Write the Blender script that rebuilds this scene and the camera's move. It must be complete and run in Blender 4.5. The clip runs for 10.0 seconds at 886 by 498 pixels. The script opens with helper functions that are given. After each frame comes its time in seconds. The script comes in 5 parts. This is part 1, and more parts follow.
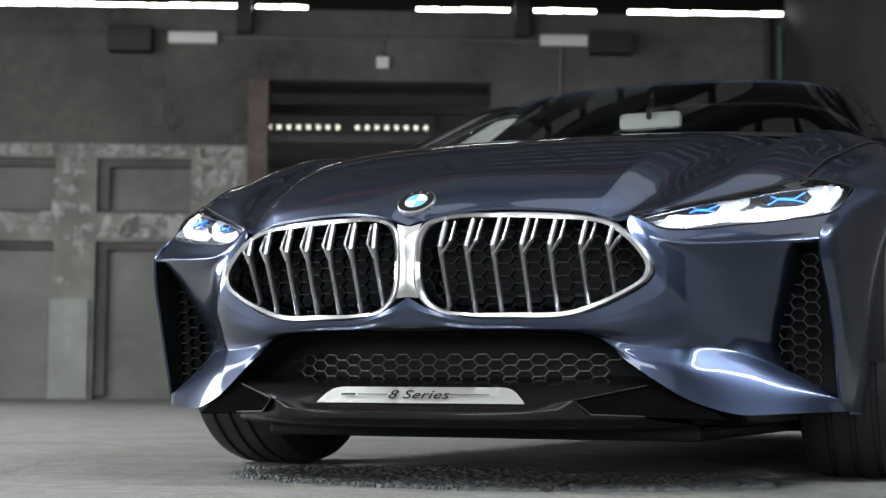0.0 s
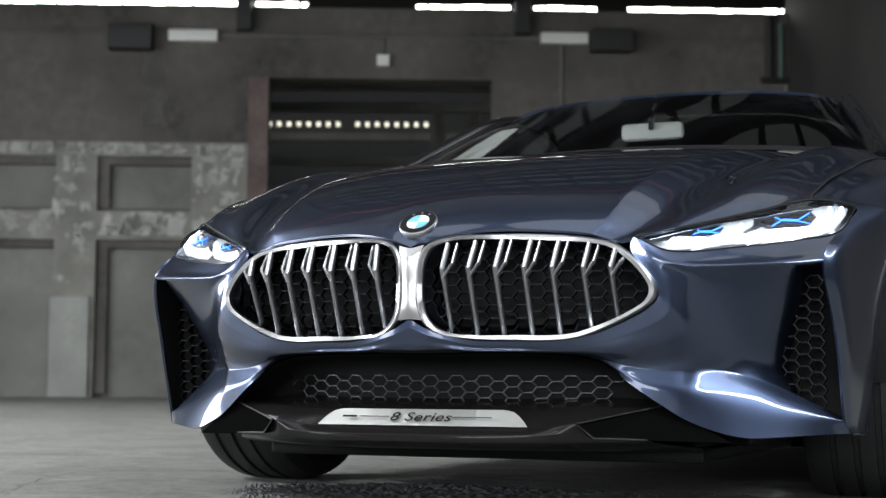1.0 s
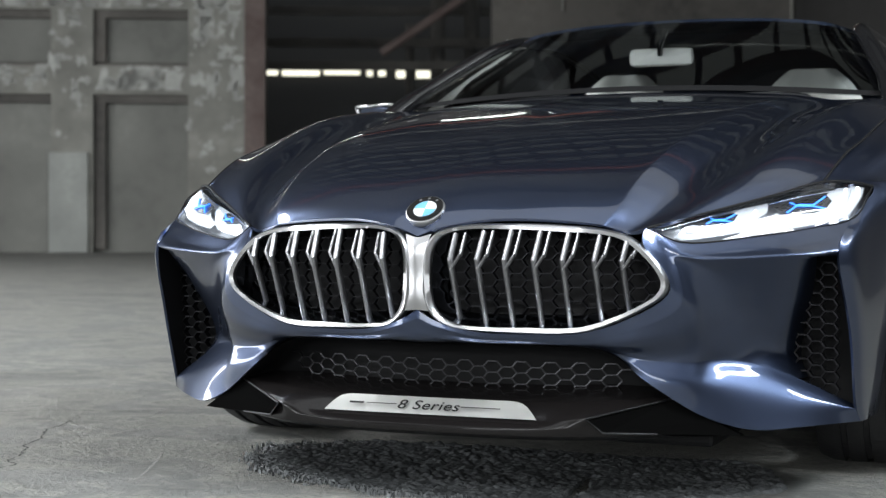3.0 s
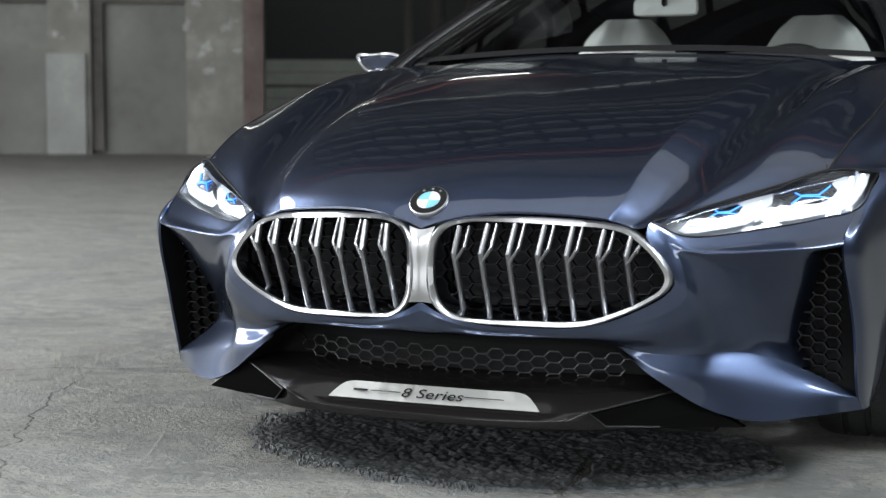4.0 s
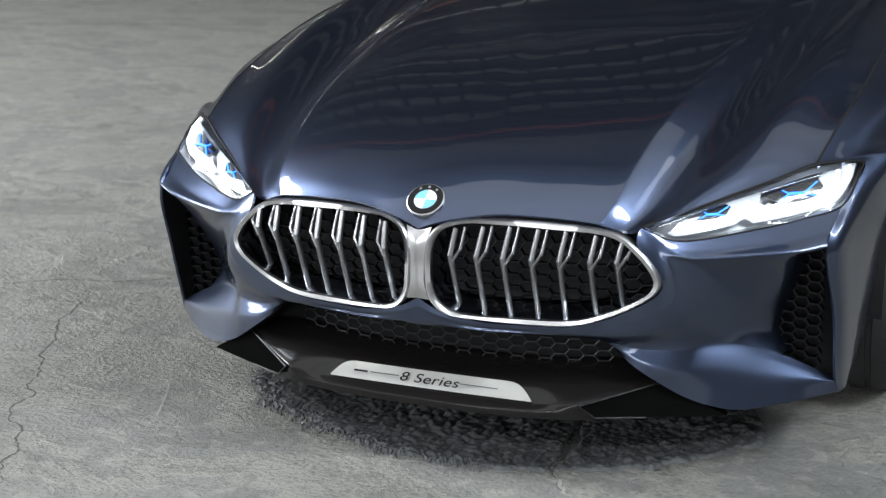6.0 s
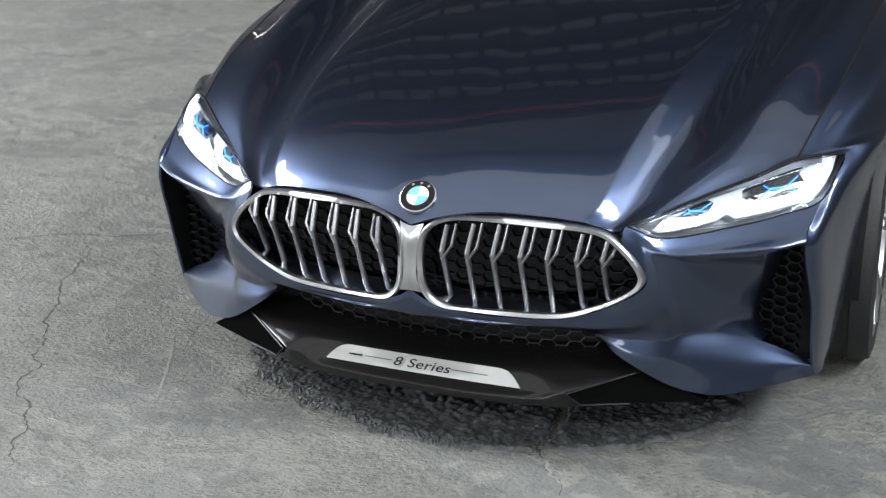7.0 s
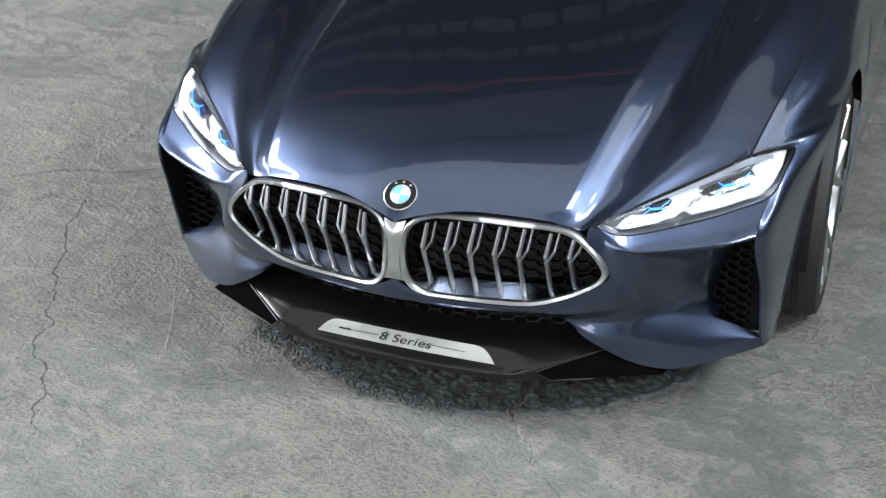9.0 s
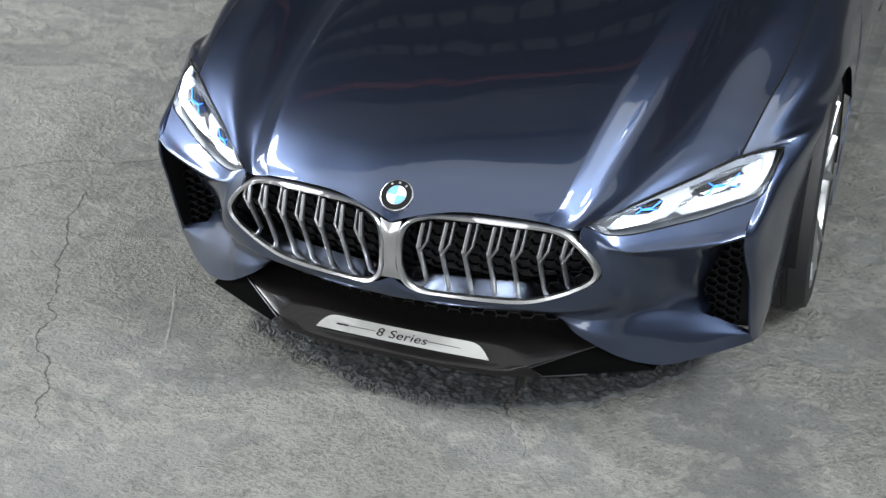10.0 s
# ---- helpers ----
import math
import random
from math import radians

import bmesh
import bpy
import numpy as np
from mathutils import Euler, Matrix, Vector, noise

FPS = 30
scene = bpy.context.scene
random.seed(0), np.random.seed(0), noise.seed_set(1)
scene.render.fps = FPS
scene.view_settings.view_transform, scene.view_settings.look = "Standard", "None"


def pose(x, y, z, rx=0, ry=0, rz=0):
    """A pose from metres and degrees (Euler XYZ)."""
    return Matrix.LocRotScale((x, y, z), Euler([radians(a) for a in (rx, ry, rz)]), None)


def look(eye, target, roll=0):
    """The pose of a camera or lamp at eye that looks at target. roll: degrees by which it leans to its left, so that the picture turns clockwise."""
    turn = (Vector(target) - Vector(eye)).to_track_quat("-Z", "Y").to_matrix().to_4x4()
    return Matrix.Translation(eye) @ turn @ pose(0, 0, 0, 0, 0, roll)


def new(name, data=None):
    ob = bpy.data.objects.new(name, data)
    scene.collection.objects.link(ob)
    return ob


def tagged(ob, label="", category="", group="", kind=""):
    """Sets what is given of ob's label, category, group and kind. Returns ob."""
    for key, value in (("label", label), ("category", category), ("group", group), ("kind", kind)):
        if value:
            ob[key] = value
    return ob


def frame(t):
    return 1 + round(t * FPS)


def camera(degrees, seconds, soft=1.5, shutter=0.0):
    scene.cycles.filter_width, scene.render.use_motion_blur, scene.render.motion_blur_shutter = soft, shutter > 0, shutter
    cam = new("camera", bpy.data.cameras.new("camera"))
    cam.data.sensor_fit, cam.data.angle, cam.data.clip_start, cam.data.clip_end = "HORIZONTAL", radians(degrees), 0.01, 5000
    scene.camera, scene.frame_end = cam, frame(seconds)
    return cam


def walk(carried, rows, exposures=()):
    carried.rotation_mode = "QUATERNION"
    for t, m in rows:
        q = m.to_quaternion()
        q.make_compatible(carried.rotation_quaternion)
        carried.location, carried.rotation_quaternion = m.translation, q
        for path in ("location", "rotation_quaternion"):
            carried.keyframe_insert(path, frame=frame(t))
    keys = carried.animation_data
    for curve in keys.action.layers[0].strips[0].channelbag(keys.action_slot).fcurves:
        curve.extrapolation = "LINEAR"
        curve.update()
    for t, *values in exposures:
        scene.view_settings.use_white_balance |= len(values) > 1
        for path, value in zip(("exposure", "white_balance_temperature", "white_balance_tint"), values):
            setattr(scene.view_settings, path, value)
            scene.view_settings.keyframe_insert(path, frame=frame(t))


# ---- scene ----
cam = camera(32.0, 10.0, soft=1.35)
cam.data.dof.use_dof, cam.data.dof.focus_distance, cam.data.dof.aperture_fstop = True, 3.75, 5.0
ROWS = [  # seconds, place, yaw, pitch, roll
    (0.0, 1.373, -3.115, 0.219, 22.47, 5.24, 0.34), (0.5, 1.372, -3.111, 0.234, 22.47, 5.26, 0.33),
    (1.0, 1.364, -3.104, 0.279, 22.48, 5.06, 0.32), (1.5, 1.357, -3.094, 0.337, 22.47, 4.31, 0.33),
    (2.0, 1.344, -3.084, 0.418, 22.46, 2.89, 0.32), (2.5, 1.336, -3.075, 0.502, 22.45, 1.27, 0.27),
    (3.0, 1.325, -3.061, 0.608, 22.43, -0.90, 0.20), (4.5, 1.302, -3.046, 0.949, 22.31, -7.07, 0.15),
    (5.0, 1.296, -3.048, 1.092, 22.16, -9.50, 0.14), (5.5, 1.295, -3.055, 1.239, 22.06, -11.90, 0.14),
    (7.0, 1.315, -3.094, 1.686, 21.74, -19.05, 0.13), (7.5, 1.324, -3.117, 1.829, 21.53, -21.13, 0.13),
    (8.0, 1.339, -3.143, 1.979, 21.41, -23.31, 0.12), (8.5, 1.356, -3.171, 2.115, 21.28, -24.97, 0.12),
    (9.0, 1.370, -3.199, 2.241, 21.15, -26.48, 0.12), (9.5, 1.384, -3.216, 2.321, 21.11, -27.49, 0.12),
    (10.0, 1.389, -3.222, 2.350, 21.11, -27.73, 0.11),
]


def aimed(x, y, z, yaw, pitch, roll):
    ahead = Vector((-math.sin(radians(yaw)) * math.cos(radians(pitch)), math.cos(radians(yaw)) * math.cos(radians(pitch)), math.sin(radians(pitch))))
    return look((x, y, z), Vector((x, y, z)) + ahead, roll)


walk(cam, [(t, aimed(*row)) for t, *row in ROWS])
HALL = pose(1.35, -3.1, 0, 0, 0, 22.5)  # the hall's own axes: x along the far wall, y towards it

# ---- light ----
world = bpy.data.worlds.new("sky")
scene.world = world
world.use_nodes = True
sky = world.node_tree.nodes.new("ShaderNodeTexSky")
sky.sky_type, sky.sun_disc, sky.sun_elevation, sky.sun_rotation = "NISHITA", False, radians(35), radians(200)
world.node_tree.links.new(sky.outputs[0], world.node_tree.nodes["Background"].inputs[0])
world.node_tree.nodes["Background"].inputs[1].default_value = 0.1
scene.view_settings.exposure = 0.94


def added_lamp(x, y, z, wide, deep, watts, colour=(0.93, 0.97, 1.0), tilt=0.0, turn=0.0):
    """An area lamp added out of view in the hall, facing down unless tilted."""
    lamp = bpy.data.lights.new("added_area_lamp", "AREA")
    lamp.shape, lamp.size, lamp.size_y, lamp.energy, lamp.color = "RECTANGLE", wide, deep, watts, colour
    ob = new("added_area_lamp", lamp)
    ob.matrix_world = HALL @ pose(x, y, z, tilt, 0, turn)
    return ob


# two bright unseen lamps on either side over the nose, placed from paint highlights
added_lamp(6.4, -1.6, 8.3, 2.0, 4.0, 640)
lamp = added_lamp(0, 0, 8.3, 9.0, 5.5, 2750)
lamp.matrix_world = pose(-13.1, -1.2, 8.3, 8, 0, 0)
# added fill before the car, to light the floor ahead of the nose
added_lamp(-3.0, -9.0, 8.3, 12.0, 2.0, 1250, tilt=-12)
# added dim lamp over the car, for the soft gradient on the bonnet
added_lamp(-3.2, 0.8, 8.25, 11.8, 7.0, 170)
# added dim lamp beside the car, to brighten the bonnet's flank
added_lamp(5.1, 4.0, 8.25, 4.6, 8.4, 40)
# added fill for the boarded wall beyond the gate
added_lamp(-2.0, 42.0, 11.6, 14.0, 3.0, 170, tilt=25)
# added fill turned to the far wall, its dark back to the car
added_lamp(-6.0, 18.0, 8.1, 22, 1.6, 105, tilt=48)
# unseen strip lamp on the side wall, for the blade's white line
side_light = added_lamp(0, 0, 0, 8.6, 0.36, 310, (0.84, 0.94, 1.0))
side_light.matrix_world = HALL @ pose(7.40, 0.8, 6.4, 90, 0, 90)
# unseen lamp band over it, for the streak along the bonnet
band_light = added_lamp(0, 0, 0, 5.4, 1.5, 38)
band_light.matrix_world = HALL @ pose(7.40, 3.8, 7.55, 90, 0, 90)
# added fill from the wall behind, low enough to reach under the nose
added_lamp(-7.0, -19.4, 3.4, 26.0, 3.6, 1200, tilt=90)
# added fill along the left wall, mirrored by the left flank
left_light = added_lamp(0, 0, 0, 30.0, 3.0, 1900)
left_light.matrix_world = HALL @ pose(-21.6, 6.0, 3.2, 90, 0, -90)

# ---- materials ----


def material(name, colour, rough=0.5, metal=0.0, coat=0.0, grain=0.0, grain_size=60.0, stain=0.0, stain_size=1.2, bump=0.0, dark=None, glow=0.0, shine=0.5):
    """A surface with grain and stains at two scales, relief and, where wanted, chance differences between pieces."""
    m = bpy.data.materials.new(name)
    m.use_nodes = True
    t = m.node_tree
    b = t.nodes["Principled BSDF"]
    b.inputs["Base Color"].default_value = (*colour, 1)
    b.inputs["Roughness"].default_value = rough
    b.inputs["Metallic"].default_value = metal
    b.inputs["Coat Weight"].default_value = coat
    b.inputs["Specular IOR Level"].default_value = shine
    b.inputs["Coat Roughness"].default_value = 0.03
    if glow:
        b.inputs["Emission Color"].default_value = (*colour, 1)
        b.inputs["Emission Strength"].default_value = glow
    where = t.nodes.new("ShaderNodeTexCoord").outputs["Object"]
    last = None

    def cloud(size, detail):
        n = t.nodes.new("ShaderNodeTexNoise")
        n.inputs["Scale"].default_value, n.inputs["Detail"].default_value = size, detail
        t.links.new(where, n.inputs["Vector"])
        return n.outputs["Fac"]

    def mixed(fac, low, high, a, c):
        r = t.nodes.new("ShaderNodeMapRange")
        r.inputs["From Min"].default_value, r.inputs["From Max"].default_value = low, high
        t.links.new(fac, r.inputs["Value"])
        x = t.nodes.new("ShaderNodeMix")
        x.data_type = "RGBA"
        t.links.new(r.outputs[0], x.inputs["Factor"])
        for socket, value in ((x.inputs[6], a), (x.inputs[7], c)):
            if isinstance(value, tuple):
                socket.default_value = (*value, 1)
            else:
                t.links.new(value, socket)
        return x.outputs[2]

    darker = dark or tuple(v * 0.55 for v in colour)
    if stain:
        last = mixed(cloud(stain_size, 6), 0.5 - 0.25 / stain, 0.5 + 0.25 / stain, darker, colour)
    if grain:
        g = cloud(grain_size, 4)
        last = mixed(g, 0.5 - 0.2 / grain, 0.5 + 0.2 / grain, tuple(v * 0.7 for v in colour), last or colour)
    if last:
        t.links.new(last, b.inputs["Base Color"])
    if bump:
        n = t.nodes.new("ShaderNodeBump")
        n.inputs["Strength"].default_value, n.inputs["Distance"].default_value = bump, 0.01
        t.links.new(cloud(grain_size, 6), n.inputs["Height"])
        t.links.new(n.outputs[0], b.inputs["Normal"])
    return m


PAINT = material("metallic_blue_paint", (0.051, 0.069, 0.122), 0.30, 0.95, 1.0)
CHROME = material("satin_chrome", (0.53, 0.53, 0.54), 0.31, 1.0)
BLACK = material("gloss_black", (0.006, 0.006, 0.007), 0.12, 0.0, 0.6)
MATT = material("matt_black", (0.007, 0.007, 0.0076), 0.6, shine=0.16)
MESH = material("dark_chrome_mesh", (0.046, 0.046, 0.049), 0.34, 0.95)
MESH_DARK = material("black_mesh", (0.016, 0.016, 0.018), 0.40, 0.9)
RUBBER = material("tyre_rubber", (0.012, 0.012, 0.013), 0.6, grain=0.5, grain_size=90, bump=0.2)
ALLOY = material("alloy_rim", (0.42, 0.425, 0.435), 0.30, 1.0)
LEATHER = material("pale_leather", (0.55, 0.55, 0.52), 0.5, grain=0.3, grain_size=120, bump=0.1)
DASH = material("dark_dashboard", (0.02, 0.02, 0.022), 0.5, grain=0.3, grain_size=150)
BAR = material("satin_silver", (0.38, 0.38, 0.39), 0.40, 1.0)
LED = material("white_led", (0.92, 0.97, 1.0), 0.3, glow=2.2)
LED_SOFT = material("white_led_guide", (0.26, 0.28, 0.30), 0.3, glow=0.95)
LED_BLUE = material("blue_laser_accent", (0.03, 0.20, 1.0), 0.3, glow=1.3)
STEEL = material("brushed_steel", (0.72, 0.72, 0.70), 0.42, 1.0)
CARBON = material("black_carbon", (0.010, 0.0088, 0.0088), 0.20, 0.0, 0.22, grain=0.5, grain_size=400, shine=0.2)
HOLE = material("deep_black", (0.003, 0.003, 0.003), 0.95, shine=0.0)
INK = material("black_ink", (0.006, 0.006, 0.006), 0.5, shine=0.15)
SKYBLUE = material("enamel_blue", (0.16, 0.42, 0.62), 0.3, 0, 0.2)
WHITE = material("enamel_white", (0.85, 0.87, 0.88), 0.3, 0, 0.2)
CONCRETE = material("hall_concrete", (0.132, 0.122, 0.110), 0.85, grain=0.9, grain_size=5, stain=2.6, stain_size=0.42, bump=0.4, dark=(0.045, 0.042, 0.039))
PLASTER = material("peeling_plaster", (0.29, 0.285, 0.255), 0.85, grain=0.9, grain_size=5, stain=2.4, stain_size=1.1, bump=0.4, dark=(0.155, 0.152, 0.136))
FLAKE = material("flaked_pale_plaster", (0.48, 0.48, 0.45), 0.85, grain=0.9, grain_size=9, stain=2.0, stain_size=2.5, bump=0.3)
PANEL = material("grey_infill", (0.225, 0.225, 0.202), 0.7, grain=0.6, grain_size=4, stain=1.9, stain_size=0.55, dark=(0.105, 0.105, 0.094))
BRICK = material("red_brown_brick", (0.17, 0.130, 0.118), 0.85, grain=0.9, grain_size=9, stain=2.2, stain_size=1.6, bump=0.3, dark=(0.085, 0.055, 0.05))
DARK_CONCRETE = material("dark_concrete", (0.045, 0.043, 0.041), 0.85, grain=0.9, grain_size=5, stain=2.0, stain_size=0.42, bump=0.4)
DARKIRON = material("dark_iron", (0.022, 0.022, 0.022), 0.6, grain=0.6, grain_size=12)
RUST = material("red_lead_paint", (0.42, 0.10, 0.055), 0.6, grain=0.5, grain_size=10)
PLASTIC = material("white_plastic", (0.75, 0.75, 0.72), 0.5)
GROOVE = material("grey_lens_groove", (0.32, 0.34, 0.36), 0.4)
GREENPIPE = material("grey_green_pipe", (0.06, 0.10, 0.085), 0.5)
PANE_FAR = material("yellowed_window_pane", (0.95, 0.92, 0.75), 0.4, glow=0.75)
PANE = material("bright_window_pane", (0.95, 1.0, 0.92), 0.4, glow=7.0)
ROOF_PANE = material("grimy_roof_pane", (0.06, 0.065, 0.062), 0.5, glow=0.5)
ROOF_PANE_CLEAR = material("dim_roof_pane", (0.10, 0.105, 0.10), 0.5, glow=1.3)


def glass_material(name, tint, rough=0.0, ior=1.5):
    m = bpy.data.materials.new(name)
    m.use_nodes = True
    t = m.node_tree
    t.nodes.remove(t.nodes["Principled BSDF"])
    clear, gloss, mix, edge = (t.nodes.new("ShaderNode" + k) for k in ("BsdfTransparent", "BsdfGlossy", "MixShader", "Fresnel"))
    clear.inputs[0].default_value = (*tint, 1)
    gloss.inputs["Roughness"].default_value = rough
    edge.inputs[0].default_value = ior
    t.links.new(edge.outputs[0], mix.inputs[0])
    t.links.new(clear.outputs[0], mix.inputs[1])
    t.links.new(gloss.outputs[0], mix.inputs[2])
    t.links.new(mix.outputs[0], t.nodes["Material Output"].inputs[0])
    return m


GLASS = glass_material("tinted_glass", (0.60, 0.64, 0.64), 0.0, 1.9)
HOUSING = material("smoked_reflector", (0.30, 0.31, 0.33), 0.30, 0.9)
LENS = glass_material("clear_lens", (0.95, 0.97, 1.0))

# ---- helpers for shapes ----


def thing(name, label, category, place=None, group="", kind=""):
    ob = new(name)
    ob.matrix_world = place or Matrix()
    return tagged(ob, label, category, group, kind)


def part(name, bm, mat, parent=None, label="", smooth=None, kind=""):
    """Links a bmesh as one mesh object under a thing or a part. smooth: the angle past which edges stay sharp."""
    me = bpy.data.meshes.new(name)
    bmesh.ops.recalc_face_normals(bm, faces=bm.faces) if len(bm.faces) < 60000 else None
    bm.to_mesh(me)
    bm.free()
    me.materials.append(mat)
    if smooth:
        me.shade_smooth()
        me.set_sharp_from_angle(angle=radians(smooth))
    ob = new(name, me)
    ob.parent = parent
    return tagged(ob, label, "", "", kind)


def curve_through(pts, n, closed=False):
    """n points along a centripetal spline through pts."""
    p = [np.array(q, float) for q in pts]
    if closed:
        p = [p[-1]] + p + [p[0], p[1]]
    else:
        p = [2 * p[0] - p[1]] + p + [2 * p[-1] - p[-2]]
    fine, knots = [], 24
    for a, b, c, d in zip(p, p[1:], p[2:], p[3:]):
        t0 = 0.0
        t1 = t0 + max(np.linalg.norm(b - a), 1e-6) ** 0.5
        t2 = t1 + max(np.linalg.norm(c - b), 1e-6) ** 0.5
        t3 = t2 + max(np.linalg.norm(d - c), 1e-6) ** 0.5
        for k in range(knots):
            t = t1 + (t2 - t1) * k / knots
            a1, a2, a3 = (t1 - t) / (t1 - t0) * a + (t - t0) / (t1 - t0) * b, (t2 - t) / (t2 - t1) * b + (t - t1) / (t2 - t1) * c, (t3 - t) / (t3 - t2) * c + (t - t2) / (t3 - t2) * d
            b1, b2 = (t2 - t) / (t2 - t0) * a1 + (t - t0) / (t2 - t0) * a2, (t3 - t) / (t3 - t1) * a2 + (t - t1) / (t3 - t1) * a3
            fine.append((t2 - t) / (t2 - t1) * b1 + (t - t1) / (t2 - t1) * b2)
    fine.append(p[-2])
    fine = np.array(fine)
    run = np.r_[0, np.cumsum(np.linalg.norm(np.diff(fine, axis=0), axis=1))]
    want = np.linspace(0, run[-1], n + 1)[:-1] if closed else np.linspace(0, run[-1], n)
    return np.stack([np.interp(want, run, fine[:, i]) for i in range(3)], 1)


def at_knots(pts, n):
    """n points between each two of pts along the spline, so that neighbouring curves keep in step knot by knot."""
    rows = []
    p = [np.array(q, float) for q in pts]
    p = [2 * p[0] - p[1]] + p + [2 * p[-1] - p[-2]]
    for a, b, c, d in zip(p, p[1:], p[2:], p[3:]):
        t1 = max(np.linalg.norm(b - a), 1e-6) ** 0.5
        t2 = t1 + max(np.linalg.norm(c - b), 1e-6) ** 0.5
        t3 = t2 + max(np.linalg.norm(d - c), 1e-6) ** 0.5
        for k in range(n):
            t = t1 + (t2 - t1) * k / n
            a1, a2, a3 = (t1 - t) / t1 * a + t / t1 * b, (t2 - t) / (t2 - t1) * b + (t - t1) / (t2 - t1) * c, (t3 - t) / (t3 - t2) * c + (t - t2) / (t3 - t2) * d
            b1, b2 = (t2 - t) / t2 * a1 + t / t2 * a2, (t3 - t) / (t3 - t1) * a2 + (t - t1) / (t3 - t1) * a3
            rows.append((t2 - t) / (t2 - t1) * b1 + (t - t1) / (t2 - t1) * b2)
    rows.append(p[-2])
    return np.array(rows)


def net(curves, n_along, n_across, knots=True):
    """A grid of points over curves with alike numbers of knots: splines along them, then across."""
    along = [at_knots(c, n_along) if knots else curve_through(c, n_along) for c in curves]
    return np.array([at_knots([c[i] for c in along], n_across) for i in range(len(along[0]))])


def creased(rows, folds, cols=()):
    """Doubles the named rows and columns of a net, so that the surface folds sharply there."""
    def doubled(lines, at):
        out = []
        for i, line in enumerate(lines):
            if i in at:
                out += [[tuple(np.array(p) * 0.94 + np.array(q) * 0.06) for p, q in zip(line, other)] for other in (lines[i - 1], lines[i + 1])]
            else:
                out.append(line)
        return out
    return [list(c) for c in zip(*doubled([list(c) for c in zip(*doubled(rows, folds))], cols))]


def sheet(bm, grid, flip=False):
    """Quads over a grid of points."""
    rows = [[bm.verts.new(p) for p in line] for line in grid]
    for a, b in zip(rows, rows[1:]):
        for i in range(len(a) - 1):
            q = (a[i], a[i + 1], b[i + 1], b[i])
            bm.faces.new(q[::-1] if flip else q)


def both(grid):
    return grid, np.array(grid) * (-1, 1, 1)


def thick(bm, metres):
    bmesh.ops.remove_doubles(bm, verts=bm.verts, dist=0.0004)
    bmesh.ops.recalc_face_normals(bm, faces=bm.faces)
    bmesh.ops.solidify(bm, geom=bm.faces, thickness=metres)


def box(bm, low, high, bevel=0.0, m=None):
    """A box between two corners, with bevelled edges where asked."""
    made = bmesh.ops.create_cube(bm, size=1)["verts"]
    for v in made:
        v.co = Vector([l + (h - l) * (c + 0.5) for l, h, c in zip(low, high, v.co)])
    if bevel:
        edges = list({e for v in made for e in v.link_edges})
        made = bmesh.ops.bevel(bm, geom=edges, offset=bevel, segments=2, affect="EDGES", profile=0.6)["verts"]
    if m:
        bmesh.ops.transform(bm, matrix=m, verts=list({v for v in made if v.is_valid}))
    return bm


def tube(bm, path, radius, sides=8, closed=False, flat=1.0, up=(0, 0, 1)):
    """A tube along a path. radius: one number or one for each point; flat squeezes it across."""
    p = [Vector(q) for q in path]
    rings = []
    for i, q in enumerate(p):
        a, b = (p[i - 1] if i or closed else q), (p[(i + 1) % len(p)] if i + 1 < len(p) or closed else q)
        way = (b - a).normalized()
        side = way.cross(Vector(up))
        side = side.normalized() if side.length > 1e-4 else Vector((1, 0, 0))
        top = side.cross(way).normalized()
        r = radius if isinstance(radius, (int, float)) else radius[i]
        rings.append([bm.verts.new(q + r * (math.cos(k * math.tau / sides) * side + flat * math.sin(k * math.tau / sides) * top)) for k in range(sides)])
    for a, b in zip(rings, rings[1:] + ([rings[0]] if closed else [])):
        for k in range(sides):
            bm.faces.new((a[k], a[(k + 1) % sides], b[(k + 1) % sides], b[k]))
    if not closed:
        bm.faces.new(rings[0][::-1])
        bm.faces.new(rings[-1])


def lathe(bm, profile, centre, axis="x", steps=48):
    """A profile of (radius, along) turned round an axis."""
    rings = []
    for k in range(steps):
        c, s = math.cos(k * math.tau / steps), math.sin(k * math.tau / steps)
        if axis == "x":
            rings.append([bm.verts.new((centre[0] + a, centre[1] + r * c, centre[2] + r * s)) for r, a in profile])
        elif axis == "y":
            rings.append([bm.verts.new((centre[0] + r * c, centre[1] + a, centre[2] + r * s)) for r, a in profile])
        else:
            rings.append([bm.verts.new((centre[0] + r * c, centre[1] + r * s, centre[2] + a)) for r, a in profile])
    for a, b in zip(rings, rings[1:] + rings[:1]):
        for i in range(len(profile) - 1):
            bm.faces.new((a[i], a[i + 1], b[i + 1], b[i]))


def polygon(bm, pts, depth):
    """A flat polygon pushed out by the vector depth."""
    a = [bm.verts.new(p) for p in pts]
    b = [bm.verts.new(Vector(p) + Vector(depth)) for p in pts]
    bm.faces.new(a)
    bm.faces.new(b[::-1])
    for i in range(len(a)):
        j = (i + 1) % len(a)
        bm.faces.new((a[i], b[i], b[j], a[j]))


